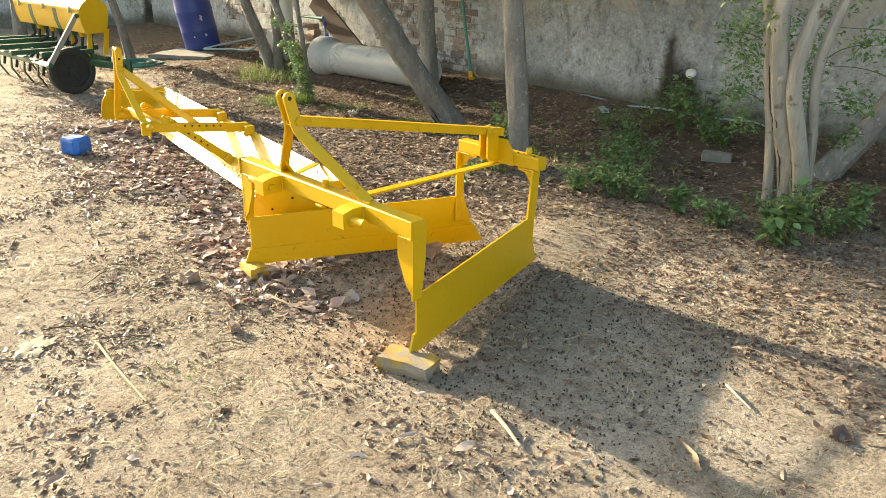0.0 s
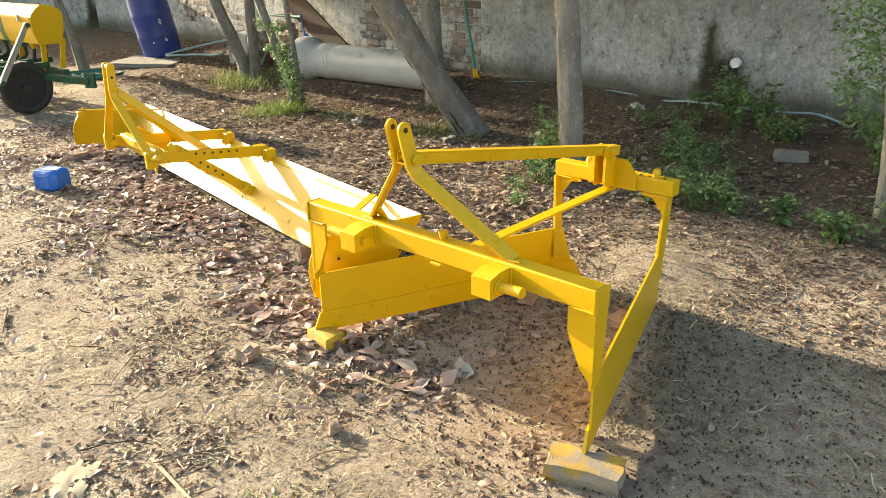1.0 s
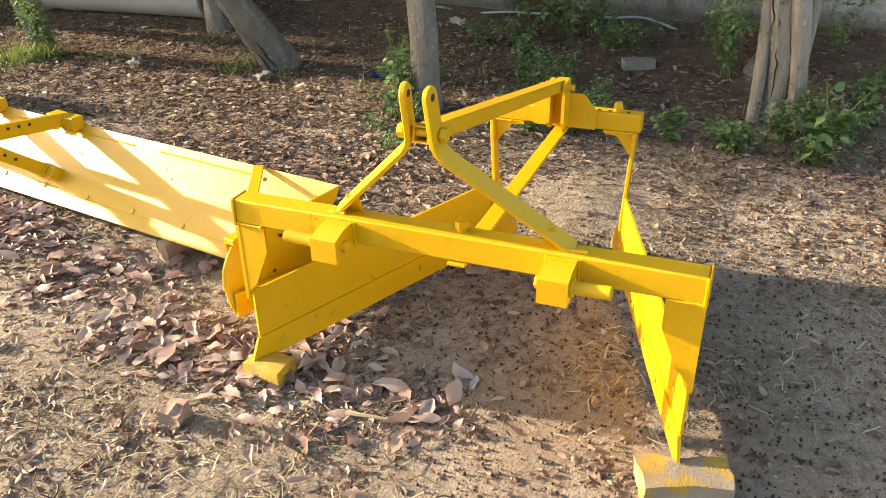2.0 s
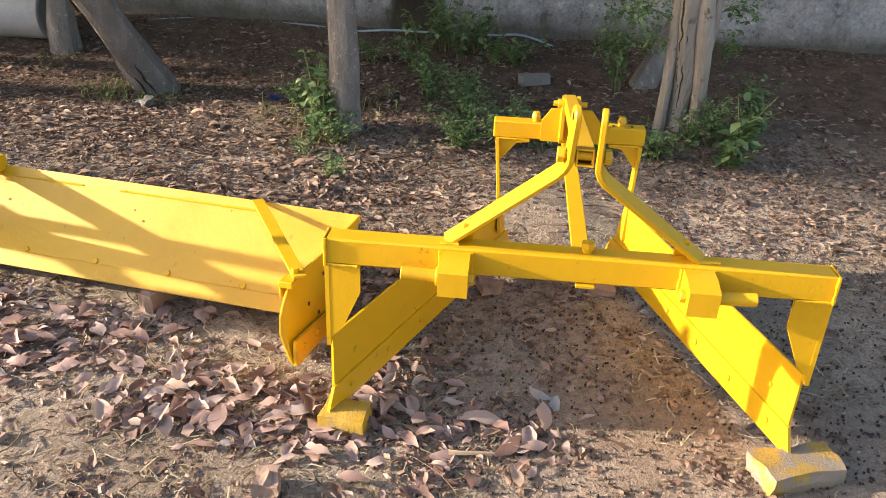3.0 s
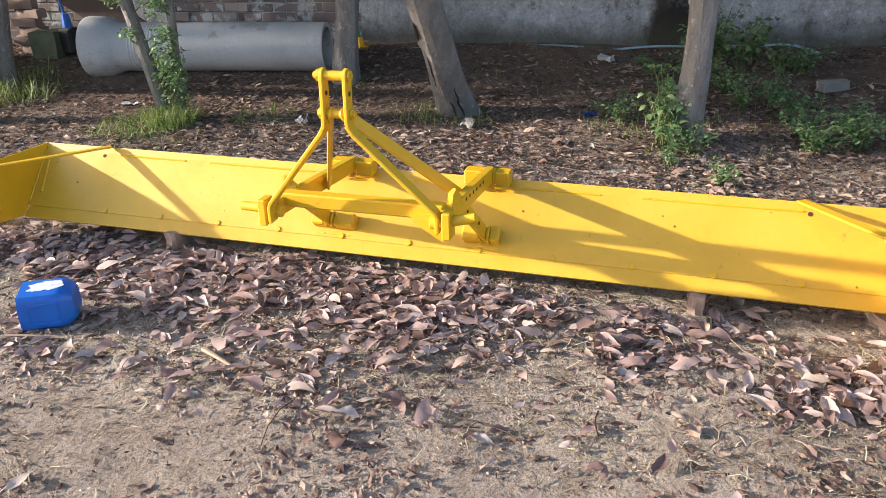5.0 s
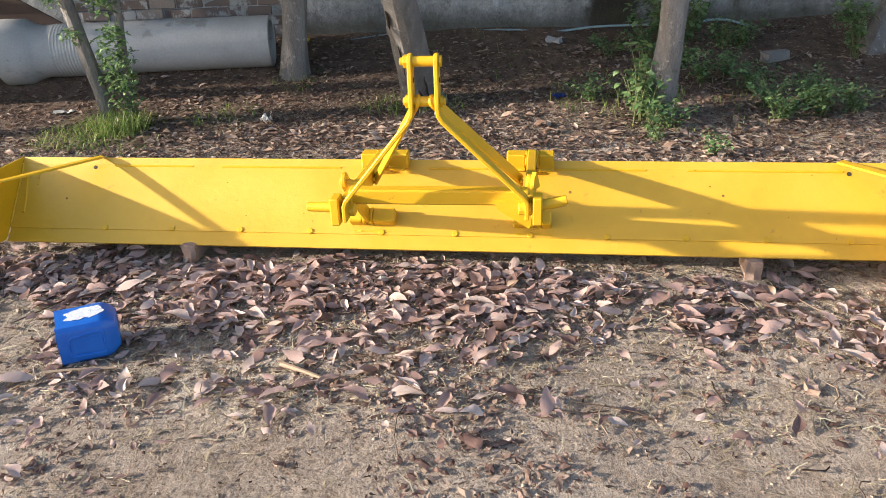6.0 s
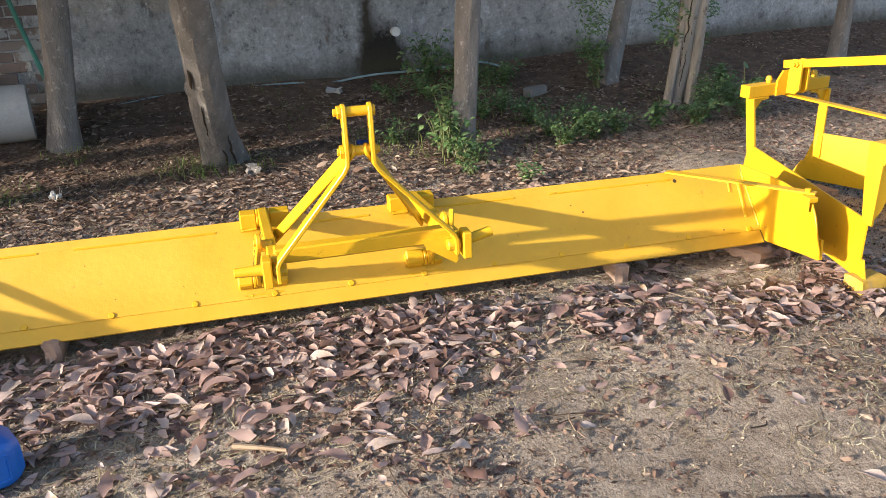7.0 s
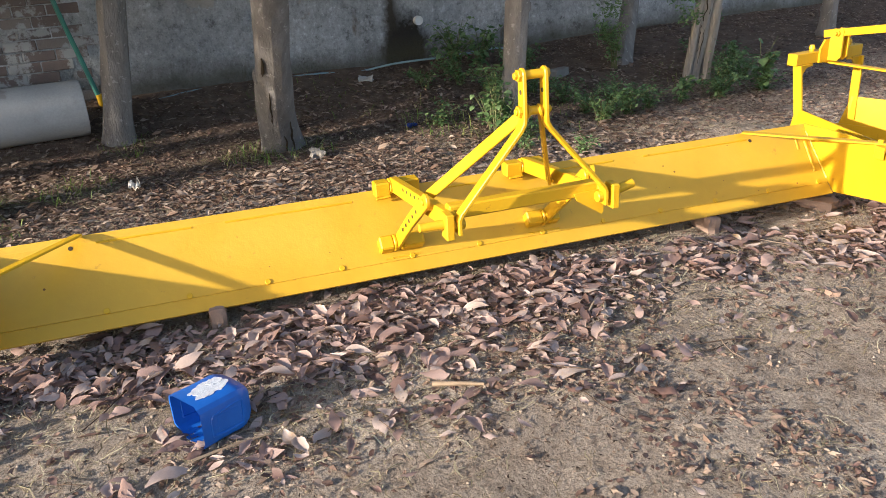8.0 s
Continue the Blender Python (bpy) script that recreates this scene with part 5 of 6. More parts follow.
bm = bmesh.new()
lathe(bm, [(0.03, PR - 0.04), (0.0, PR - 0.038), (0.0, PR - 0.004), (0.006, PR), (PL - 0.32, PR), (PL - 0.27, PR + 0.01), (PL - 0.20, PR + 0.05), (PL - 0.04, PR + 0.056), (PL - 0.01, PR + 0.05), (PL, PR + 0.03), (PL, PR), (PL - 0.14, PR - 0.005), (PL - 0.15, PR - 0.04), (0.03, PR - 0.04)])
part("barrel", bm, CONCRETE, pipe)
# made-up raised rings in place of a whitish stain on the barrel
for k in range(9):
    x = PL - 0.62 + k * 0.024
    bm = bmesh.new()
    lathe(bm, [(x, PR - 0.002), (x + 0.004, PR + 0.004), (x + 0.013, PR + 0.004), (x + 0.017, PR - 0.002)], 36)
    part("cord", bm, PALE_STAIN, pipe, "pale ring standing in for a whitish stain")

# ---- outlet, tubes and hoses by the wall ----
spout = thing("drain_spout", WALL @ pose(0.0, -0.11, 0.575), "white plastic drain spout sticking out of the wall", "pipe")
bm = bmesh.new()
lathe(bm, [(0.05, 0.036), (-0.02, 0.036), (-0.025, 0.041), (-0.065, 0.041), (-0.065, 0.034), (-0.05, 0.033), (-0.045, 0.0001)], 20)
part("tube", bm, WHITE, spout)


def hose_thing(name, points, r, material, label, category="hose"):
    bm = bmesh.new()
    line = spline(points, 8)
    tube(bm, line, [r] * len(line), 8)
    return tagged(part(name, bm, material), label, category)


hose_thing("water_pipe", [(4.94, 7.90, 0.17), (4.97, 7.66, 0.185), (5.07, 7.47, 0.200), (5.19, 7.28, 0.212), (5.30, 6.95, gz(5.30, 6.95) - 0.02), (5.382, 6.62, 0.214), (5.452, 6.21, 0.218), (5.50, 5.95, gz(5.50, 5.95) - 0.02), (5.56, 5.55, 0.232), (5.64, 5.1, 0.240), (5.72, 4.75, 0.250), (5.80, 4.5, 0.258), (5.86, 4.2, gz(5.86, 4.2) - 0.02)], 0.0095, HOSE, "pale blue-grey plastic water pipe along the foot of the wall", "pipe")
green = thing("standpipe", Matrix(), "green plastic standpipe rising beside the wall", "pipe")
bm = bmesh.new()
tube(bm, spline([(4.95, 7.96, 0.2), (4.94, 8.04, 0.55), (4.92, 8.14, 1.0), (4.92, 8.22, 1.5), (4.91, 8.3, 2.2)], 6), [0.018] * 25, 8)
part("tube", bm, HOSEGREEN, green)
bm = bmesh.new()
rod(bm, (4.955, 7.95, 0.13), (4.945, 7.97, 0.29), 0.03, 10, 0.026)
box(bm, (4.93, 7.92, 0.20), (0.07, 0.05, 0.04))
part("fitting", bm, YELLOW, green, "yellow plastic fitting", bevel=0.004)
hose_thing("garden_hose", [ground_point(2.75, 12.3, 0.08), ground_point(3.05, 11.9, 0.10), ground_point(3.25, 11.4, 0.13), ground_point(3.5, 11.6, 0.2), ground_point(3.75, 11.1, 0.16), ground_point(3.55, 10.7, 0.05)], 0.014, HOSE, "pale hose trailing from the slab")
hose_thing("garden_hose", [ground_point(2.8, 12.5, 0.06), ground_point(3.3, 12.1, 0.16), ground_point(3.7, 11.5, 0.24), ground_point(3.8, 10.9, 0.12)], 0.014, HOSE, "pale hose trailing from the slab")
coil = []
for k in range(60):
    a = k * 0.52
    rr = 0.30 + 0.13 * math.sin(k * 0.37)
    coil.append((1.62 + rr * math.cos(a) * 1.05 + 0.004 * k, 12.2 + rr * math.sin(a), gz(1.7, 12.2) + 0.016 + 0.0005 * k + 0.012 * abs(math.sin(k * 1.1))))
hose_thing("coiled_hose", coil, 0.013, HOSEGREEN, "green garden hose coiled on the ground")

# ---- blue drum on its slab ----
slab = rough_block("slab", pose(2.60, 12.5, gz(2.62, 12.45) - 0.045, 0, 0, -43), (1.0, 0.85, 0.075), MORTAR, "rough concrete slab under the drum", "slab", seed=21, chip=0.02, cuts=4)
drum = thing("drum", pose(2.86, 12.88, gz(2.93, 12.85) + 0.0, 0, -10, 0) @ Matrix.Scale(0.93, 4), "tall blue plastic drum leaning beside the wall", "barrel")
bm = bmesh.new()
prof = [(0.0, 0.001), (0.0, 0.26), (0.02, 0.285), (0.06, 0.29), (0.28, 0.293), (0.30, 0.298), (0.33, 0.298), (0.35, 0.294), (0.60, 0.294), (0.62, 0.299), (0.65, 0.299), (0.67, 0.294), (0.90, 0.285), (0.94, 0.275), (0.96, 0.25), (0.96, 0.001)]
rings = [[bm.verts.new((r * math.cos(2 * math.pi * j / 32), r * math.sin(2 * math.pi * j / 32), z)) for j in range(32)] for z, r in prof]
for a, b in zip(rings, rings[1:]):
    for j in range(32):
        bm.faces.new((a[j], a[(j + 1) % 32], b[(j + 1) % 32], b[j]))
part("shell", bm, DRUMBLUE, drum)
bm = bmesh.new()
rod(bm, (0.12, 0, 0.955), (0.12, 0, 0.985), 0.035, 14)
part("bung", bm, DRUMBLUE, drum, bevel=0.003)
for turn, z, w, h, seed in ((-84, 0.52, 0.04, 0.065, 1), (-82, 0.25, 0.028, 0.035, 2), (-118, 0.24, 0.02, 0.025, 3)):
    rr = random.Random(seed)
    mark = [(w * math.cos(k * 0.7) * rr.uniform(0.35, 1), h * math.sin(k * 0.7) * rr.uniform(0.35, 1)) for k in range(9)]
    bm = bmesh.new()
    f = [bm.verts.new((0.3 * math.cos(math.radians(turn) + u / 0.3), 0.3 * math.sin(math.radians(turn) + u / 0.3), z + v)) for u, v in mark]
    mid = bm.verts.new((0.3015 * math.cos(math.radians(turn)), 0.3015 * math.sin(math.radians(turn)), z))
    for k in range(9):
        bm.faces.new((f[k], f[(k + 1) % 9], mid))
    part("smear", bm, PALE_STAIN, drum, "pale dried smear on the drum")

# ---- pump corner: brick pier, board, valve ----
pier = rough_block("brick_pier", pose(3.55, 11.15, gz(3.55, 11.15) - 0.03, 0, 0, 15), (0.35, 0.45, 0.42), CLAY, "low brick pier in front of the wall", "pier", seed=22, chip=0.02, cuts=5)
board = thing("board", Matrix(), "dark brown board leaning along the wall", "board")
bm = bmesh.new()
flat_bar(bm, (4.01, 10.78, 0.96), (4.34, 9.45, 0.10), 0.27, 0.035, (0.2, 0, 1))
part("panel", bm, BOARD, board, bevel=0.004)
rough_block("mossy_block", pose(3.975, 10.60, gz(3.975, 10.60) - 0.02, 0, 0, 15), (0.22, 0.26, 0.25), MOSSY, "green-stained concrete block beside the pump", "block", seed=31, chip=0.015, cuts=4)
for k, (y, z, turn) in enumerate(((10.80, 0.0, 12), (10.86, 0.078, 20), (10.79, 0.156, 8), (10.84, 0.234, 17), (10.78, 0.312, 5), (10.85, 0.39, 22))):
    rough_block("stacked_brick", pose(3.99 - 0.02 * (k % 2), y - 0.02, gz(3.99, 10.8) - 0.01 + z, 0, 0, turn), (0.115, 0.235, 0.077), CLAYDUST, "old dusty brick stacked by the pump", seed=40 + k, chip=0.008, cuts=3, group="stacked bricks")
tap = thing("float_valve", Matrix.Translation((4.02, 10.45, gz(4.02, 10.45))), "green pipe with a blue valve body on a dark pump", "valve")
bm = bmesh.new()
rod(bm, (-0.16, 0.62, 0.56), (0.0, 0.0, 0.565), 0.018, 10)
part("tube", bm, HOSEGREEN, tap)
bm = bmesh.new()
rod(bm, (0.0, 0.0, 0.60), (0.03, -0.02, 0.34), 0.010, 8)
rod(bm, (0.03, -0.02, 0.36), (0.035, -0.025, 0.24), 0.03, 12, 0.045)
part("valve", bm, BLUE, tap, "blue plastic valve body", bevel=0.003)
bm = bmesh.new()
box(bm, (0.04, -0.03, 0.13), (0.16, 0.16, 0.22))
part("pump", bm, BLACK, tap, bevel=0.02)
bucket = thing("white_pipe", Matrix.Translation((3.62, 10.95, gz(3.6, 10.9) + 0.42)), "short white plastic pipe standing on the pier", "pipe")
bm = bmesh.new()
rod(bm, (0, 0, 0), (0, 0, 0.9), 0.13, 24, 0.125)
part("tube", bm, WHITE, bucket, bevel=0.004)

# ---- seed drill in the far corner ----
# local x runs along the hopper away from its near end, local y to the tine side, heights from z = 0
DRILL = Matrix.Translation((1.14, 10.2, 0.0)) @ Matrix(((-0.306, -0.952, 0, 0), (0.952, -0.306, 0, 0), (0, 0, 1, 0), (0, 0, 0, 1)))
drill = thing("seed_drill", DRILL, "yellow and dark green tractor seed drill with pale steel arms", "farm implement")
TO_DRILL = DRILL.inverted()
DRILL_FLOOR = gz(0.9, 10.6)


def drill_end(x, grow, bm):
    """One ring of the hopper's eight-sided section with rounded shoulders."""
    ring = [(0.16, 0.895), (0.14, 0.936), (0.09, 0.985), (0.035, 1.018), (-0.02, 1.018), (-0.07, 1.003), (-0.13, 0.972), (-0.163, 0.93), (-0.166, 0.87), (-0.158, 0.78), (-0.12, 0.64), (0.115, 0.637), (0.15, 0.75)]
    return [bm.verts.new((x, y * grow, 0.83 + (z - 0.83) * grow)) for y, z in ring]


def drill_shell(stations, name, material, parent, label=""):
    bm = bmesh.new()
    rings = [drill_end(x, k, bm) for x, k in stations]
    n = len(rings[0])
    for a, b in zip(rings, rings[1:]):
        for q in range(n):
            bm.faces.new((a[q], a[(q + 1) % n], b[(q + 1) % n], b[q]))
    bm.faces.new(rings[0])
    bm.faces.new(rings[-1])
    bmesh.ops.recalc_face_normals(bm, faces=bm.faces)
    return part(name, bm, material, parent, label, bevel=0.004)


hopper = drill_shell([(0.012, 1.0), (2.19, 1.0)], "hopper", YELLOW, drill)
for x in (0.0, 2.185):
    drill_shell([(x, 1.035), (x + 0.016, 1.035)], "end_plate", YELLOW, hopper)
for x in (0.72, 1.55):
    drill_shell([(x, 1.02), (x + 0.12, 1.02)], "strap", DARKGREEN, hopper, "dark strap round the hopper")
bm = bmesh.new()
flat_bar(bm, (0.02, 0.165, 0.905), (2.18, 0.165, 0.905), 0.03, 0.012, (0, 0, 1))
part("lid_lip", bm, YELLOW, hopper, bevel=0.002)
for x in (0.25, 1.1, 1.95):
    bm = bmesh.new()
    bar(bm, (x, 0.17, 0.93), (x, 0.178, 0.86), 0.035, 0.012, (1, 0, 0))
    part("latch", bm, STEEL, hopper, bevel=0.002)
for k in range(9):
    x = 0.14 + 0.235 * k
    bm = bmesh.new()
    rod(bm, (x, 0.02, 0.565), (x, 0.02, 0.645), 0.026, 12, 0.05)
    part("seed_cup", bm, YELLOW if k % 2 else DARKGREEN, drill, bevel=0.003)
    bm = bmesh.new()
    y = 0.14 if k % 2 else 0.46
    tube(bm, spline([(x, 0.02, 0.58), (x, 0.04, 0.46), (x, y - 0.08, 0.33), (x, y, 0.12)], 5), [0.018] * 16, 8)
    part("seed_tube", bm, BLACK, drill)
    bm = bmesh.new()
    bent_bar(bm, [(x + 0.03, y - 0.12, 0.36), (x + 0.03, y + 0.03, 0.30), (x + 0.03, y + 0.05, 0.12), (x + 0.03, y - 0.03, DRILL_FLOOR + 0.01)], 0.045, 0.016, (1, 0, 0))
    part("tine", bm, DARKGREEN, drill, bevel=0.002)
for y, z in ((-0.10, 0.33), (0.06, 0.37), (0.34, 0.37), (0.70, 0.36)):
    bm = bmesh.new()
    box(bm, (1.08, y, z), (2.2, 0.06, 0.06))
    part("frame_beam", bm, DARKGREEN, drill, bevel=0.006)
for x in (0.05, 0.42, 1.1, 1.75, 2.12):
    bm = bmesh.new()
    box(bm, (x, 0.34, 0.43), (0.06, 1.0 if x != 0.05 else 0.6, 0.055))
    part("cross_beam", bm, DARKGREEN, drill, bevel=0.006)
for foot, head in (((1.04, 10.22, 0.33), (1.066, 10.22, 0.64)), ((1.215, 10.25, 0.38), (1.262, 10.24, 0.68))):
    bm = bmesh.new()
    bar(bm, TO_DRILL @ Vector(foot), TO_DRILL @ Vector(head), 0.055, 0.016, (1, 0, 0))
    part("hopper_leg", bm, YELLOW, drill, bevel=0.002)
for x in (1.0, 2.1):
    bm = bmesh.new()
    bar(bm, (x, -0.08, 0.34), (x, -0.12, 0.66), 0.055, 0.016, (1, 0, 0))
    part("hopper_leg", bm, YELLOW, drill, bevel=0.002)
elbow, lift, inner = (TO_DRILL @ Vector(p) for p in ((0.585, 9.52, 0.375), (0.945, 10.2, 0.835), (0.36, 10.42, 0.35)))
for name, a, b, w in (("lift_arm", elbow, lift, 0.06), ("draw_arm", elbow, inner, 0.065)):
    bm = bmesh.new()
    bar(bm, a, b, w, 0.022, (1, 0, 0.2))
    part(name, bm, STEEL, drill, "bare pale steel arm", bevel=0.002)
for at in (elbow, lift):
    bm = bmesh.new()
    rod(bm, at + Vector((-0.03, 0, 0)), at + Vector((0.03, 0, 0)), 0.026, 12)
    part("pivot", bm, DARKGREEN, drill, bevel=0.003)
hub = TO_DRILL @ Vector((0.81, 10.06, DRILL_FLOOR + 0.265))
wheel = new("wheel")
wheel.parent = drill
wheel.matrix_basis = Matrix.Translation(hub)
bm = bmesh.new()
lathe(bm, [(-0.045, 0.19), (-0.055, 0.235), (-0.04, 0.262), (0.04, 0.262), (0.055, 0.235), (0.045, 0.19), (-0.045, 0.19)], 28)
part("tyre", bm, BLACK, wheel)
bm = bmesh.new()
rod(bm, (-0.012, 0, 0), (0.012, 0, 0), 0.195, 28)
rod(bm, (-0.05, 0, 0), (0.05, 0, 0), 0.045, 14)
for k in range(6):
    bar(bm, (-0.022, 0.04 * math.cos(k * 1.047), 0.04 * math.sin(k * 1.047)), (-0.022, 0.185 * math.cos(k * 1.047), 0.185 * math.sin(k * 1.047)), 0.03, 0.012, (1, 0, 0))
part("rim", bm, BLACK, wheel, bevel=0.003)
bm = bmesh.new()
rod(bm, hub + Vector((-0.02, 0, 0)), hub + Vector((0.3, 0, 0.06)), 0.022, 10)
bar(bm, hub + Vector((0.14, 0, 0.02)), Vector((hub.x + 0.14, hub.y - 0.05, 0.40)), 0.06, 0.03, (1, 0, 0))
part("wheel_bracket", bm, DARKGREEN, drill, bevel=0.003)
side, tip = TO_DRILL @ Vector((0.95, 10.2, 0.325)), TO_DRILL @ Vector((1.385, 9.74, 0.285))
bm = bmesh.new()
bar(bm, side, tip, 0.075, 0.07)
part("hitch_beam", bm, DARKGREEN, drill, bevel=0.006)
bm = bmesh.new()
bar(bm, tip + Vector((0, 0, -0.07)), tip + Vector((0, 0, 0.08)), 0.035, 0.12, (tip - side).normalized())
part("hitch_plate", bm, DARKGREEN, drill, bevel=0.004)
bm = bmesh.new()
rod(bm, tip.lerp(side, 0.1) + Vector((0, 0, 0.03)), tip.lerp(side, 0.1) + Vector((0, 0, 0.075)), 0.02, 12)
rod(bm, tip.lerp(side, 0.3) + Vector((0, 0, 0.03)), tip.lerp(side, 0.3) + Vector((0, 0, 0.06)), 0.017, 12)
part("hitch_pin", bm, STEEL, drill, bevel=0.002)

# ---- weeds and grass ----
def weed(x, y, height, spread, stems, size, seed, label="leafy green weed growing in the tree bed", leaves=14):
    rng = random.Random(seed)
    ob = thing("weed", Matrix.Translation((x, y, gz(x, y))), label, "plant", "weeds")
    heap = Heap()
    for _ in range(stems):
        a = rng.uniform(0, 6.28)
        reach, h = spread * rng.uniform(0.25, 1), height * rng.uniform(0.55, 1)
        line = spline([(rng.uniform(-0.03, 0.03), rng.uniform(-0.03, 0.03), -0.02), (math.cos(a) * reach * 0.4, math.sin(a) * reach * 0.4, h * 0.6), (math.cos(a) * reach, math.sin(a) * reach, h)], 4)
        bm = bmesh.new()
        tube(bm, line, [0.0045 - 0.0003 * k for k in range(len(line))], 5)
        part("stem", bm, STEM, ob)
        for k in range(leaves + 14):
            i = rng.randrange(2, len(line))
            s = size * rng.uniform(0.4, 0.8)
            vs, fs = leaf_shape(rng, s, s * 0.62, rng.uniform(0.1, 0.4), rng.uniform(-0.5, 0.1))
            heap.add(vs, fs, Matrix.Translation(line[i] + Vector((rng.gauss(0, 0.022), rng.gauss(0, 0.022), rng.uniform(-0.03, 0.03)))) @ Euler((rng.uniform(-0.5, 0.5), rng.uniform(-0.5, 0.7), rng.uniform(0, 6.28))).to_matrix().to_4x4())
    heap.make("leaves", GREEN, ob)
    return ob


for i, (x, y, h, s, n, size) in enumerate((
        (5.38, 5.02, 0.44, 0.24, 15, 0.11), (5.45, 4.78, 0.34, 0.2, 10, 0.10), (5.24, 4.56, 0.26, 0.16, 9, 0.05), (3.62, 5.10, 0.38, 0.15, 9, 0.10), (3.52, 4.97, 0.18, 0.15, 8, 0.05), (3.62, 5.16, 0.52, 0.10, 6, 0.10),
        (3.78, 4.30, 0.20, 0.22, 14, 0.05), (3.90, 4.05, 0.22, 0.22, 15, 0.05), (3.95, 3.85, 0.18, 0.18, 11, 0.05), (4.3, 4.4, 0.2, 0.25, 11, 0.05), (4.45, 4.75, 0.22, 0.22, 9, 0.05),
        (4.02, 3.55, 0.22, 0.13, 7, 0.10), (4.3, 3.05, 0.2, 0.16, 12, 0.045), (4.42, 2.90, 0.28, 0.16, 12, 0.05), (4.62, 2.72, 0.32, 0.14, 7, 0.075), (4.45, 2.75, 0.22, 0.18, 11, 0.045),
        (5.2, 5.15, 0.34, 0.2, 7, 0.10), (5.25, 4.85, 0.4, 0.2, 7, 0.10), (4.9, 5.4, 0.2, 0.2, 7, 0.05), (5.3, 4.4, 0.22, 0.25, 9, 0.06), (4.75, 4.9, 0.2, 0.2, 8, 0.06),
        (5.1, 3.62, 0.45, 0.18, 9, 0.07), (5.25, 2.75, 0.2, 0.2, 5, 0.05), (3.05, 4.75, 0.12, 0.09, 5, 0.04), (3.3, 5.05, 0.1, 0.1, 5, 0.035), (3.98, 5.5, 0.18, 0.2, 6, 0.05), (3.70, 5.2, 0.3, 0.14, 6, 0.09), (3.48, 5.08, 0.24, 0.14, 5, 0.09), (4.0, 4.35, 0.2, 0.2, 12, 0.04), (4.12, 4.1, 0.24, 0.2, 12, 0.04), (4.62, 4.55, 0.2, 0.25, 8, 0.045), (4.95, 5.1, 0.24, 0.2, 8, 0.05), (4.02, 3.2, 0.2, 0.2, 11, 0.06), (4.08, 2.80, 0.2, 0.15, 9, 0.10))):
    weed(x, y, h, s, n, size, 100 + i, leaves=14 if size < 0.09 else -4)
weed(4.16, 2.78, 0.44, 0.17, 6, 0.2, 140, "tall weed with broad heart-shaped green leaves", -9)


def grass(name, spots, seed, label):
    rng = random.Random(seed)
    heap = Heap()
    for x, y, r, n, h in spots:
        for _ in range(n):
            a, d = rng.uniform(0, 6.28), r * rng.random() ** 0.6
            px, py = x + d * math.cos(a), y + d * math.sin(a)
            hh, lean, w = h * rng.uniform(0.3, 1.25), rng.uniform(0.2, 1.95), rng.uniform(0.0025, 0.006)
            vs = [(0, -w / 2, 0), (0, w / 2, 0), (lean * hh * 0.35, -w / 2.4, hh * 0.6), (lean * hh * 0.35, w / 2.4, hh * 0.6), (lean * hh, 0, hh * (1 - 0.45 * lean))]
            heap.add(vs, [(0, 1, 3, 2), (2, 3, 4)], Matrix.Translation((px, py, gz(px, py) - 0.005)) @ Matrix.Rotation(rng.uniform(0, 6.28), 4, "Z"))
    return tagged(heap.make(name, GRASS, None, False), label, "grass", kind="stuff")


grass("grass", ((3.02, 8.46, 0.2, 520, 0.19), (2.85, 8.6, 0.32, 330, 0.11), (2.65, 8.4, 0.4, 160, 0.07), (3.2, 10.3, 0.45, 520, 0.2), (3.75, 6.85, 0.22, 110, 0.12), (3.8, 6.45, 0.2, 50, 0.1), (4.2, 7.7, 0.2, 60, 0.09), (3.4, 7.9, 0.25, 90, 0.1), (4.2, 4.5, 0.6, 130, 0.08), (4.6, 3.0, 0.5, 130, 0.1), (4.9, 6.2, 0.7, 80, 0.08), (0.75, 2.9, 0.12, 60, 0.03), (4.1, 5.3, 0.5, 160, 0.12), (3.55, 5.05, 0.25, 40, 0.08)), 5, "thin green and straw-coloured grass tufts")

# ---- litter: dry leaves, chips, straw, seeds, pebbles ----
rng = random.Random(7)


FROM_RIDGER = RIDGER.inverted()


def under_ridger(x, y):
    p = FROM_RIDGER @ Vector((x, y, 0))
    return -0.5 + 0.25 * p.y < p.x < 0.62 and 0.02 < p.y < 1.3


def bare(x, y):
    """1 on the sandy mound behind the ridger, 0 away from it."""
    return math.exp(-((x - 3.0) ** 2 + (y - 3.5) ** 2) / 0.14)


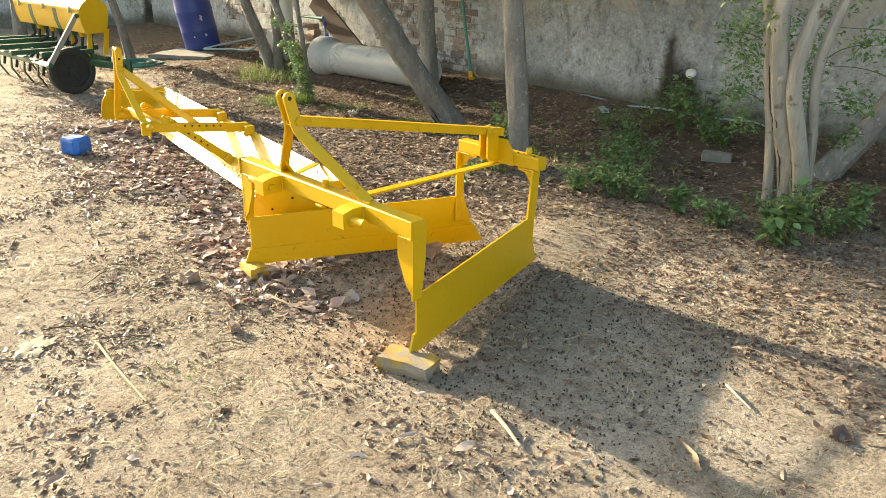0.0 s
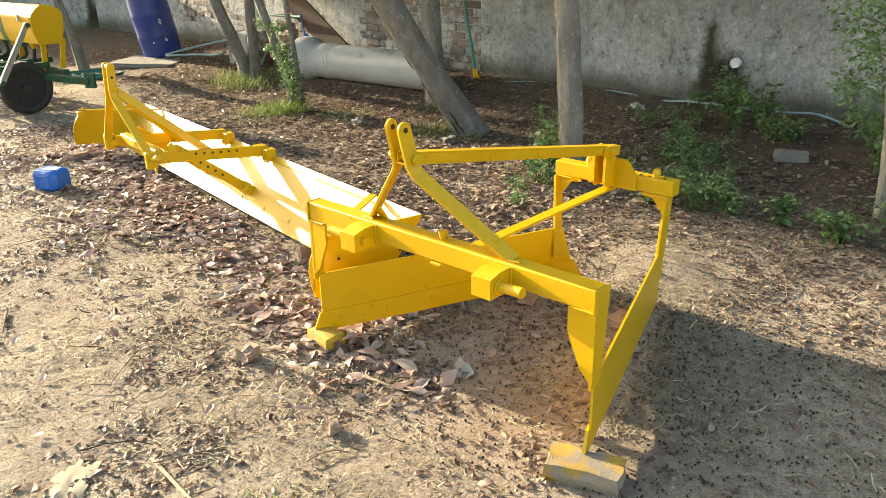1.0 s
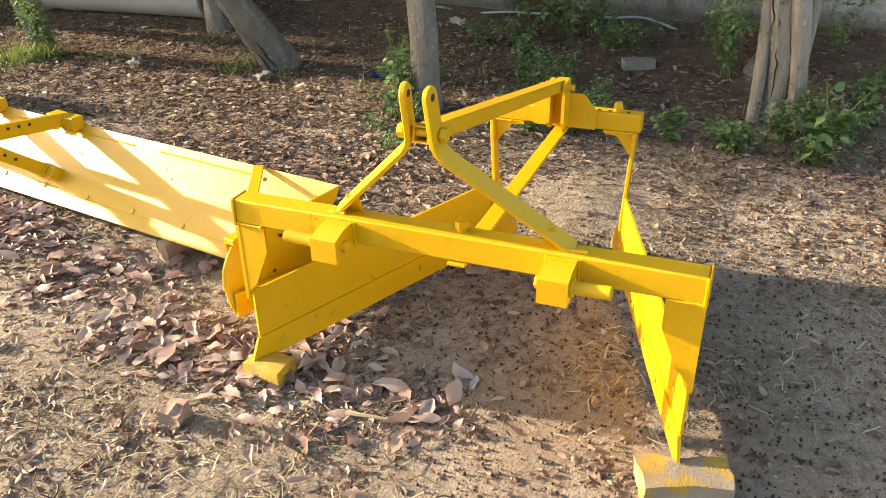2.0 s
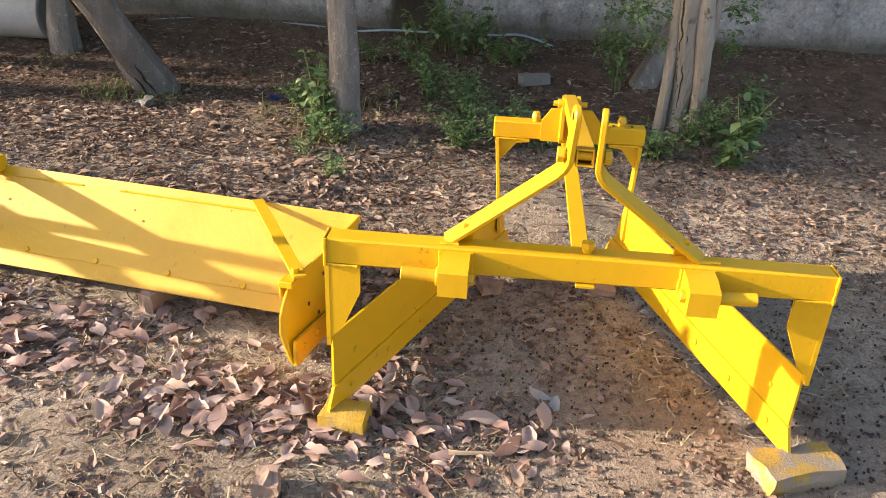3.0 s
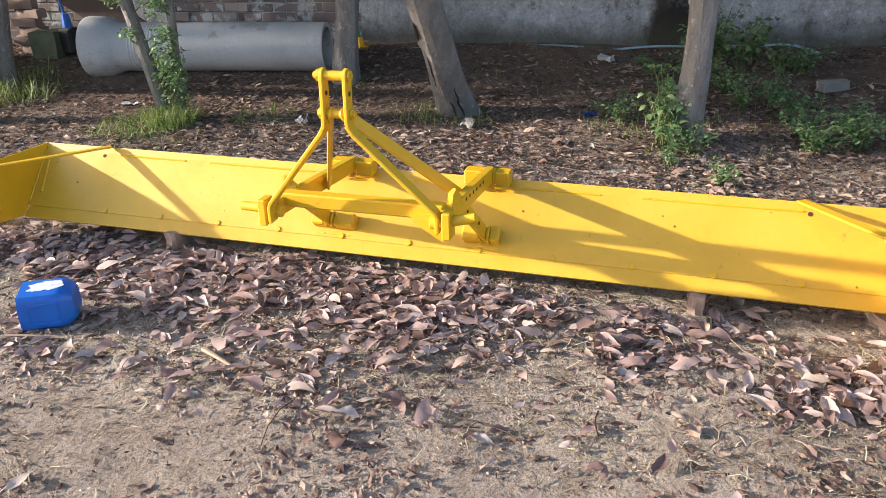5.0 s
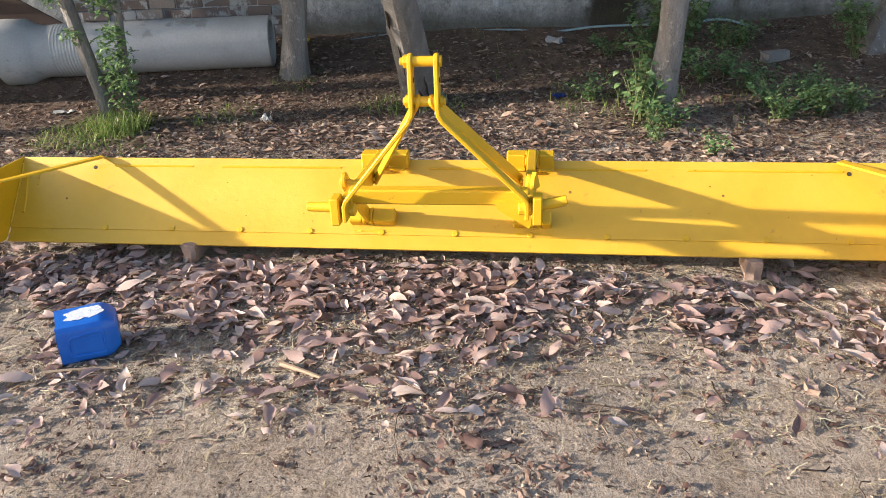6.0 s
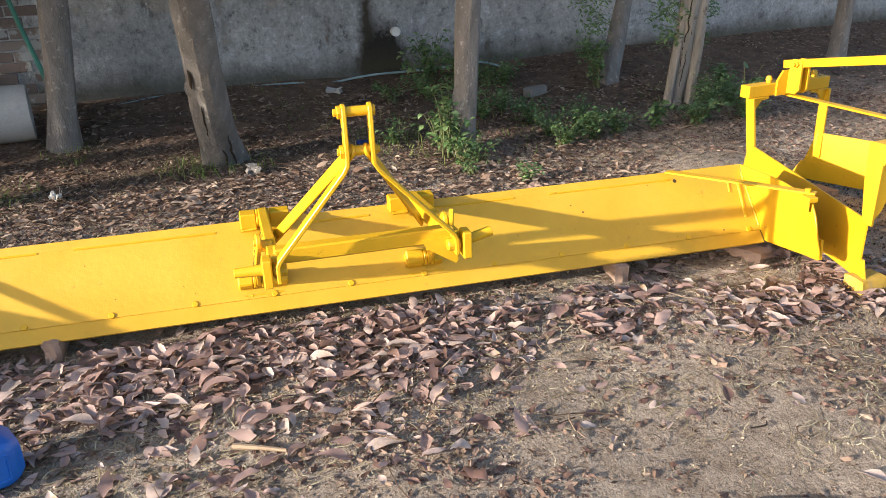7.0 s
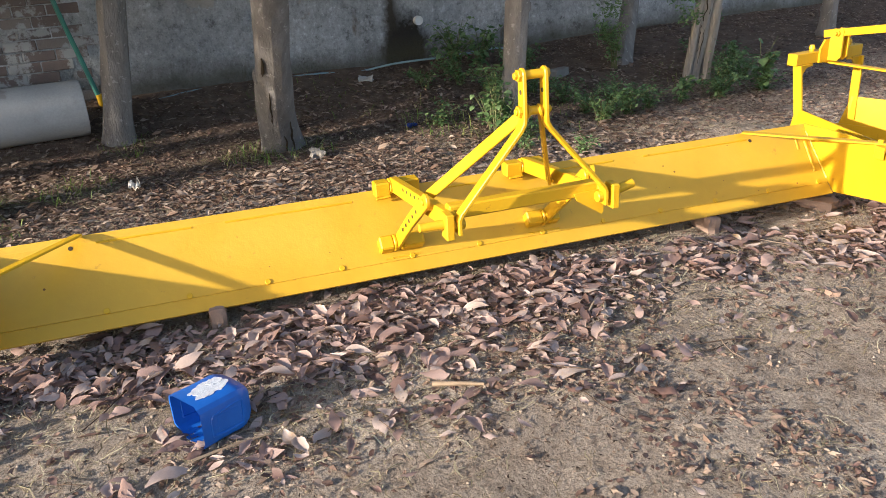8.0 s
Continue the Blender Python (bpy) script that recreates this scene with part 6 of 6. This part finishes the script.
def leaf_density(x, y):
    """How thickly dry leaves lie."""
    n = 0.5 + 0.9 * noise.noise(Vector((x * 1.7, y * 1.7, 5.5))) + 0.5 * noise.noise(Vector((x * 5, y * 5, 2.5)))
    along = 1.66 - 0.108 * (y - 5.93)        # the leveller's foot line
    d = 0.014
    if 3.0 < y < 9.0 and 0.14 < along - x < 1.3:
        d = 0.84 * math.exp(-((along - x - 0.47) / 0.27) ** 2) * (1 if y > 3.9 else 0.08 + 0.9 * max(0, y - 3.0)) * min(1, (9.0 - y))
        n = max(0.55 + 0.85 * noise.noise(Vector((x * 2.6, y * 2.6, 5.5))) + 0.75 * noise.noise(Vector((x * 6.5, y * 6.5, 2.5))), 0.1)
        d = max(d, 0.02)
    if y > 5.2 and -0.2 < x < 1.4:
        d = max(d, 0.36 * math.exp(-((x - 0.78) / 0.46) ** 2) * min(1, (y - 5.2) / 1.5))
    if 3.6 < y < 5.4 and 0.55 < x < 1.2:
        d = max(d, 0.04)
    if 1.75 < x < 3.9:
        d = max(d, 0.5 if y > 3.9 else 0.2 if y > 3.1 or x > 3.2 else 0.03) * (1 - 0.92 * bare(x, y))
    if y > 8.2 and x < 3.4:
        d = min(d, 0.3 if y < 9.5 else 0.16)
    if x > 3.4:
        d = max(d * 0.6, 0.2)
    if x + 0.27 * (y - 5.4) > 3.75:
        d = 0.13
    if under_ridger(x, y):
        d = 0.05
    return max(0.0, d * max(0.0, n) * 1.6)


def lie(x, y, tilt, lift=0.0):
    return Matrix.Translation((x, y, gz(x, y) + lift)) @ Euler((rng.uniform(-tilt, tilt), rng.uniform(-tilt, tilt), rng.uniform(0, 6.28))).to_matrix().to_4x4()


kinds = []
for k in range(60):
    ln = rng.uniform(0.07, 0.125)
    if k % 3 == 0:      # rolled up
        kinds.append(leaf_shape(rng, ln, ln * rng.uniform(0.3, 0.42), rng.uniform(0.45, 0.95), rng.uniform(-0.2, 0.3), 8, rng.uniform(-0.9, 0.9), 0.14, rng.uniform(-0.6, 0.6)))
    elif k % 3 == 1:    # nearly flat
        kinds.append(leaf_shape(rng, ln, ln * rng.uniform(0.34, 0.5), rng.choice((-1, 1, 1)) * rng.uniform(0.08, 0.35), rng.uniform(-0.2, 0.25), 8, rng.uniform(-0.7, 0.7), 0.16, rng.uniform(-0.4, 0.4)))
    else:               # cupped and wavy
        kinds.append(leaf_shape(rng, ln * 0.85, ln * rng.uniform(0.32, 0.46), rng.choice((-1, 1, 1)) * rng.uniform(0.2, 0.6), rng.uniform(-0.35, 0.4), 8, rng.uniform(-1.1, 1.1), 0.22, rng.uniform(-0.7, 0.7)))
leaf_meshes = []
for vs, fs in kinds:
    me = bpy.data.meshes.new("fallen_leaf")
    me.from_pydata(vs, [], fs)
    me.materials.append(LEAF_OB)
    me.polygons.foreach_set("use_smooth", [True] * len(me.polygons))
    leaf_meshes.append(me)
heap, back, singles, tries = Heap(), Heap(), 0, 0
while tries < 120000:
    tries += 1
    x, y = rng.uniform(-1.2, 5.2), rng.uniform(0.3, 14.0)
    if rng.random() > leaf_density(x, y):
        continue
    far = x > 1.8 or y > 8
    s = rng.uniform(0.34, 0.82) if far and y > 3.9 else rng.uniform(0.25, 0.6) if far else (0.46 + 0.68 * rng.random() ** 1.2) * (1 if leaf_density(x, y) > 0.08 else 0.72)
    m = lie(x, y, rng.choice((0.1, 0.2, 0.4)), rng.uniform(0.004, 0.022)) @ Matrix.Scale(s, 4)
    k = rng.randrange(60)
    if singles < 290 and s > 0.45 and 0.7 < x < 1.25 and 3.2 < y < 7.4 and rng.random() < 0.5:
        leaf = new("fallen_leaf", leaf_meshes[k])
        leaf.parent, leaf.matrix_basis = ground, m
        singles += 1
    else:
        (back if x > 1.78 else heap).add(*kinds[k], m)
tagged(heap.make("leaf_litter", LEAF), "curled dry mauve-brown leaves scattered over the earth", "leaves", kind="stuff")
tagged(back.make("bleached_litter", BLEACHED), "sun-bleached tan leaves lying towards the tree bed", "leaves", kind="stuff")

heap = Heap()
for _ in range(200000):
    x, y = rng.uniform(-1.6, 4.8), 0.2 + 12.5 * rng.random() ** 1.3
    clump = max(0, noise.noise(Vector((x * 2.2, y * 2.2, 8.8))) + 0.8 * noise.noise(Vector((x * 7, y * 7, 3.3))) + 0.12)
    if rng.random() > (0.5 if under_ridger(x, y) else 0.45 if x + 0.27 * (y - 5.4) > 3.9 else 1.0 if x > 1.9 and y > 3.0 else 0.14 + 1.5 * clump):
        continue
    if rng.random() < 0.8 * bare(x, y):
        continue
    a = 0.0025 + 0.0125 * rng.random() ** 2.6
    b = a * rng.uniform(0.14, 0.42)
    c = rng.uniform(-0.004, 0.006)
    heap.add([(-a, b * rng.uniform(-1, 1), 0), (rng.uniform(-0.5, 0.5) * a, -b, c * 0.5), (a, b * rng.uniform(-1, 1), 0), (rng.uniform(-0.5, 0.5) * a, b, -c * 0.4)], [(0, 1, 2, 3)], lie(x, y, 0.5, 0.006))
tagged(heap.make("leaf_chips", CHIP, None, False), "broken chips of dry leaf on the earth", "debris", kind="stuff")
heap = Heap()
for _ in range(170000):
    x, y = rng.uniform(-1.5, 4.6), 0.3 + 9.0 * rng.random()
    if x < 1.75:
        d = 1.5 * leaf_density(x, y) + max(0, noise.noise(Vector((x * 1.5, y * 1.5, 4.4))) + 0.9 * noise.noise(Vector((x * 5, y * 5, 9.1))) + 0.03) * 0.85
    else:
        d = 0.06 if bare(x, y) > 0.4 else 0.3 if under_ridger(x, y) else 0.2 if x + 0.27 * (y - 5.4) > 3.9 else 0.55 if y > 3.1 or x > 2.9 else 0.05
    if rng.random() > d:
        continue
    a = (0.0055 + 0.02 * rng.random() ** 2) 
    q = [(a * math.cos(k * 1.05) * rng.uniform(0.6, 1.2), a * 0.55 * math.sin(k * 1.05) * rng.uniform(0.5, 1.2), rng.uniform(-0.22, 0.22) * a) for k in range(6)]
    heap.add(q + [(0, 0, rng.uniform(-0.3, 0.4) * a)], [(0, 1, 6), (1, 2, 6), (2, 3, 6), (3, 4, 6), (4, 5, 6), (5, 0, 6)], lie(x, y, 0.28, rng.uniform(0.002, 0.008)))
tagged(heap.make("leaf_fragments", CRUMB, None, False), "crumbled bits of dry leaf over the earth", "debris", kind="stuff")
heap = Heap()
for _ in range(70000):
    y = rng.uniform(-5.0, 12.0)
    x = rng.uniform(3.2, 5.7) - 0.27 * (y - 5.4)
    if rng.random() > (0.38 if y < 6.5 else 0.5) + 1.0 * max(0, noise.noise(Vector((x * 1.9, y * 1.9, 7.4)))):
        continue
    a = 0.006 + 0.026 * rng.random() ** 2.4
    q = [(a * math.cos(k * 1.05) * rng.uniform(0.6, 1.2), a * 0.5 * math.sin(k * 1.05) * rng.uniform(0.5, 1.2), rng.uniform(-0.2, 0.2) * a) for k in range(6)]
    heap.add(q + [(0, 0, rng.uniform(-0.3, 0.3) * a)], [(0, 1, 6), (1, 2, 6), (2, 3, 6), (3, 4, 6), (4, 5, 6), (5, 0, 6)], lie(x, y, 0.4, 0.006))
tagged(heap.make("bed_litter", CRUMB, None, False), "brown leaf litter over the tree bed", "debris", kind="stuff")
heap = Heap()
for _ in range(76000):
    x, y = rng.uniform(-1.4, 4.4), rng.uniform(0.2, 8.5)
    foot = 1.66 - 0.108 * (y - 5.93) - x
    if rng.random() > (0.5 if -0.1 < foot < 1.2 and 3.3 < y < 8.2 else 0.06) + 1.4 * max(0, noise.noise(Vector((x * 1.6, y * 1.6, 1.1))) + 0.8 * noise.noise(Vector((x * 6, y * 6, 5.1))) + 0.1):
        continue
    a, w, bend = 0.006 + 0.045 * rng.random() ** 2.2, rng.uniform(0.0007, 0.002), rng.uniform(-0.012, 0.012)
    heap.add([(-a, -w, 0), (-a, w, 0), (0, bend + w, 0.003), (0, bend - w, 0.003), (a, w, 0), (a, -w, 0)], [(0, 3, 2, 1), (3, 5, 4, 2)], lie(x, y, 0.2, 0.006))
tagged(heap.make("straw", STRAW, None, False), "short bits of dry straw on the earth", "debris", kind="stuff")
heap = Heap()
for _ in range(1500):
    x, y = rng.uniform(0.4, 3.9), rng.uniform(2.9, 9.0)
    if rng.random() > (0.9 if x > 1.9 else 0.35) * (1 - bare(x, y)) or under_ridger(x, y):
        continue
    a, w, bend = 0.03 + 0.11 * rng.random() ** 2, rng.uniform(0.0012, 0.003), rng.uniform(-0.02, 0.02)
    line = [(-a, 0, 0), (-a * 0.3, bend, 0.006), (a * 0.4, bend * 0.6, 0.01), (a, -bend, 0.002)]
    vs = [(px + 0.0, py + w * c, pz + w * (1 + s)) for px, py, pz in line for c, s in ((1, 0), (-0.5, 0.87), (-0.5, -0.87))]
    heap.add(vs, [(3 * k + j, 3 * k + (j + 1) % 3, 3 * k + 3 + (j + 1) % 3, 3 * k + 3 + j) for k in range(3) for j in range(3)], lie(x, y, 0.12, 0.008))
tagged(heap.make("twig_litter", CHIP), "thin dry twigs lying among fallen leaves", "twigs", kind="stuff")
OCTA = ([(1, 0, 0), (-1, 0, 0), (0, 1, 0), (0, -1, 0), (0, 0, 1), (0, 0, -1)], [(0, 2, 4), (2, 1, 4), (1, 3, 4), (3, 0, 4), (2, 0, 5), (1, 2, 5), (3, 1, 5), (0, 3, 5)])
heap = Heap()
for _ in range(11000):
    x, y = rng.uniform(-1.4, 4.4), rng.uniform(0.2, 8.5)
    s = 0.0018 + 0.009 * rng.random() ** 4
    heap.add(*OCTA, lie(x, y, 3, 0.0) @ Matrix.Diagonal((s, s * rng.uniform(0.6, 1), s * rng.uniform(0.5, 0.9), 1)))
tagged(heap.make("pebbles", PEBBLE), "small pebbles and clods on the earth", "pebbles", kind="stuff")
heap = Heap()
ridger_at = RIDGER
for _ in range(2600):
    p = ridger_at @ Vector((rng.uniform(-0.6, 1.6), rng.uniform(-0.35, 1.25), 0))
    if rng.random() > 0.85 - 0.45 * abs(noise.noise(Vector((p.x * 2, p.y * 2, 4)))):
        continue
    s = rng.uniform(0.004, 0.0085)
    heap.add(*OCTA, lie(p.x, p.y, 3, s * 0.6) @ Matrix.Diagonal((s, s * 0.8, s * 0.7, 1)))
tagged(heap.make("black_seeds", SEED), "small black seeds dropped under the ridger", "seeds", kind="stuff")


# ---- single bits on the ground ----
def twig(a, b, r, seed, label="dry stick lying on the earth"):
    rr = random.Random(seed)
    bm = bmesh.new()
    a, b = Vector((*a, gz(*a) + r + 0.005)), Vector((*b, gz(*b) + r + 0.005))
    mid = a.lerp(b, 0.5) + Vector((rr.uniform(-1, 1), rr.uniform(-1, 1), 0)) * (b - a).length * 0.02 + Vector((0, 0, 0.003))
    line = spline([a, mid, b], 5)
    tube(bm, line, [r * (1.1 - 0.05 * k) for k in range(len(line))], 6, 0.3, seed)
    return tagged(part("stick", bm, TWIG), label, "stick", "sticks")


def scrap(name, x, y, size, material, label, category, seed, lift=0.012):
    """A crumpled flat scrap."""
    rr = random.Random(seed)
    bm = bmesh.new()
    n = 7
    grid = [[bm.verts.new(((i / n - 0.5) * size[0] + rr.uniform(-1, 1) * size[0] * 0.03, (j / n - 0.5) * size[1] + rr.uniform(-1, 1) * size[1] * 0.04, lift * (1 + 1.6 * noise.noise(Vector((i * 0.55 + seed, j * 0.55, 0)))))) for i in range(n + 1)] for j in range(n + 1)]
    for j in range(n):
        for i in range(n):
            if (i in (0, n - 1) or j in (0, n - 1)) and rr.random() < 0.3:
                continue
            bm.faces.new((grid[j][i], grid[j][i + 1], grid[j + 1][i + 1], grid[j + 1][i]))
    loose = [v for v in bm.verts if not v.link_faces]
    bmesh.ops.delete(bm, geom=loose, context="VERTS")
    bmesh.ops.solidify(bm, geom=bm.faces[:], thickness=0.0015)
    ob = part(name, bm, material)
    ob.matrix_basis = on_ground(x, y, rr.uniform(0, 360), 0.0)
    return tagged(ob, label, category)


twig((0.49, 3.33), (0.62, 2.69), 0.007, 1, "pale straight dry stick on bare earth")
twig((0.90, 5.55), (1.13, 5.44), 0.006, 2)
twig((1.13, 5.48), (0.92, 5.63), 0.006, 3)
twig((0.672, 6.262), (0.618, 6.10), 0.009, 4, "pale peeled bit of wood on the earth")
twig((0.487, 7.02), (0.56, 6.80), 0.005, 5)
twig((1.745, 2.065), (1.725, 1.842), 0.008, 6, "knobbly dry stick on bare earth")
twig((2.684, 1.829), (2.639, 1.665), 0.005, 8, "short pale straw stalk on the earth")
twig((0.184, 4.868), (0.149, 4.641), 0.006, 9, "pale thin stalk on bare earth")
twig((1.30, 3.42), (1.36, 3.28), 0.007, 7)
scrap("cardboard_scrap", 0.25, 3.37, (0.2, 0.13), CARDBOARD, "torn tan cardboard scrap on the earth", "litter", 1, 0.009)
scrap("paper_scrap", 3.31, 7.55, (0.11, 0.07), PAPER, "white paper scrap among dry leaves", "litter", 2, 0.04)
scrap("paper_scrap", 3.36, 9.15, (0.14, 0.06), PAPER, "white paper scrap near the pipe", "litter", 3)
scrap("wrapper", 4.03, 5.70, (0.09, 0.05), DRUMBLUE, "small crumpled blue wrapper in the leaves", "litter", 4, 0.02)
vs, fs = leaf_shape(random.Random(5), 0.13, 0.085, 0.7, 0.5, 8, 0.5, 0.12, 0.4)
curled = mesh_object("curled_leaf", vs, fs, GREYLEAF, True)
curled.matrix_basis = on_ground(1.615, 3.173, 60, -0.012) @ pose(0, 0, 0, 8, -12, 0)
tagged(curled, "large pale grey curled dry leaf on the earth", "leaf")

for name, x, y, turn, length, width, material, label in (
        ("bark_strip", 2.244, 1.642, -109, 0.19, 0.06, TWIG, "pale dry strip of bark curled on the earth"),
        ("curled_leaf", 2.74, 1.36, 30, 0.13, 0.07, LEAF_OB, "pale crumpled dry leaf on the earth"),
        ("curled_leaf", 1.10, 3.38, 75, 0.12, 0.06, LEAF_OB, "brownish dry leaf lying on the earth")):
    vs, fs = leaf_shape(random.Random(round(x * 100)), length, width, 0.8, 0.35, 8, 0.8, 0.18, 0.2)
    ob = mesh_object(name, vs, fs, material, True)
    ob.matrix_basis = on_ground(x, y, turn, -0.016) @ pose(0, 0, 0, 6, 0, 0)
    tagged(ob, label, "leaf" if "leaf" in name else "bark")

# ---- bricks of the bare stretch, last ----
rng = random.Random(11)
bricks = []
for k in range(6):
    bm = bmesh.new()
    box(bm, (0, 0, 0), (0.05, 0.222, 0.074))
    bmesh.ops.bevel(bm, geom=bm.edges[:], offset=0.005, segments=1, affect="EDGES")
    for v in bm.verts:
        v.co += noise.noise_vector(v.co * 30 + Vector((k * 7, 0, 0))) * 0.005
    bricks.append(finish(bm, "brick", CLAY, 0, True, 30))
count, rest = 0, bmesh.new()
row = 0
z = 0.12
while z < 2.7:
    y = 2.12 + (0.115 if row % 2 else 0.0)
    while y < 8.75:
        lost = noise.noise(Vector((y * 0.9, z * 1.4, 3.3)))
        if lost < (0.1 if y < 6.65 else 0.04) and (y < 6.65 or z > 0.5 + 0.25 * lost) and (y > 2.75 + 0.35 * noise.noise(Vector((z * 2.2, 0, 1)))):
            m = pose(0.024 + rng.uniform(-0.003, 0.006), y, z, rng.uniform(-1, 1), 0, rng.uniform(-1.2, 1.2))
            if z < 1.25 and count < 295:
                ob = new("brick", bricks[rng.randrange(6)])
                ob.parent, ob.matrix_basis = wall_brick, m
                count += 1
            else:
                k = len(rest.verts)
                rest.from_mesh(bricks[rng.randrange(6)])
                rest.verts.ensure_lookup_table()
                for v in rest.verts[k:]:
                    v.co = m @ v.co
        y += 0.228
    z += 0.081
    row += 1
upper = part("upper_bricks", rest, CLAY, wall_brick, smooth=False)
upper["kind"] = "stuff"
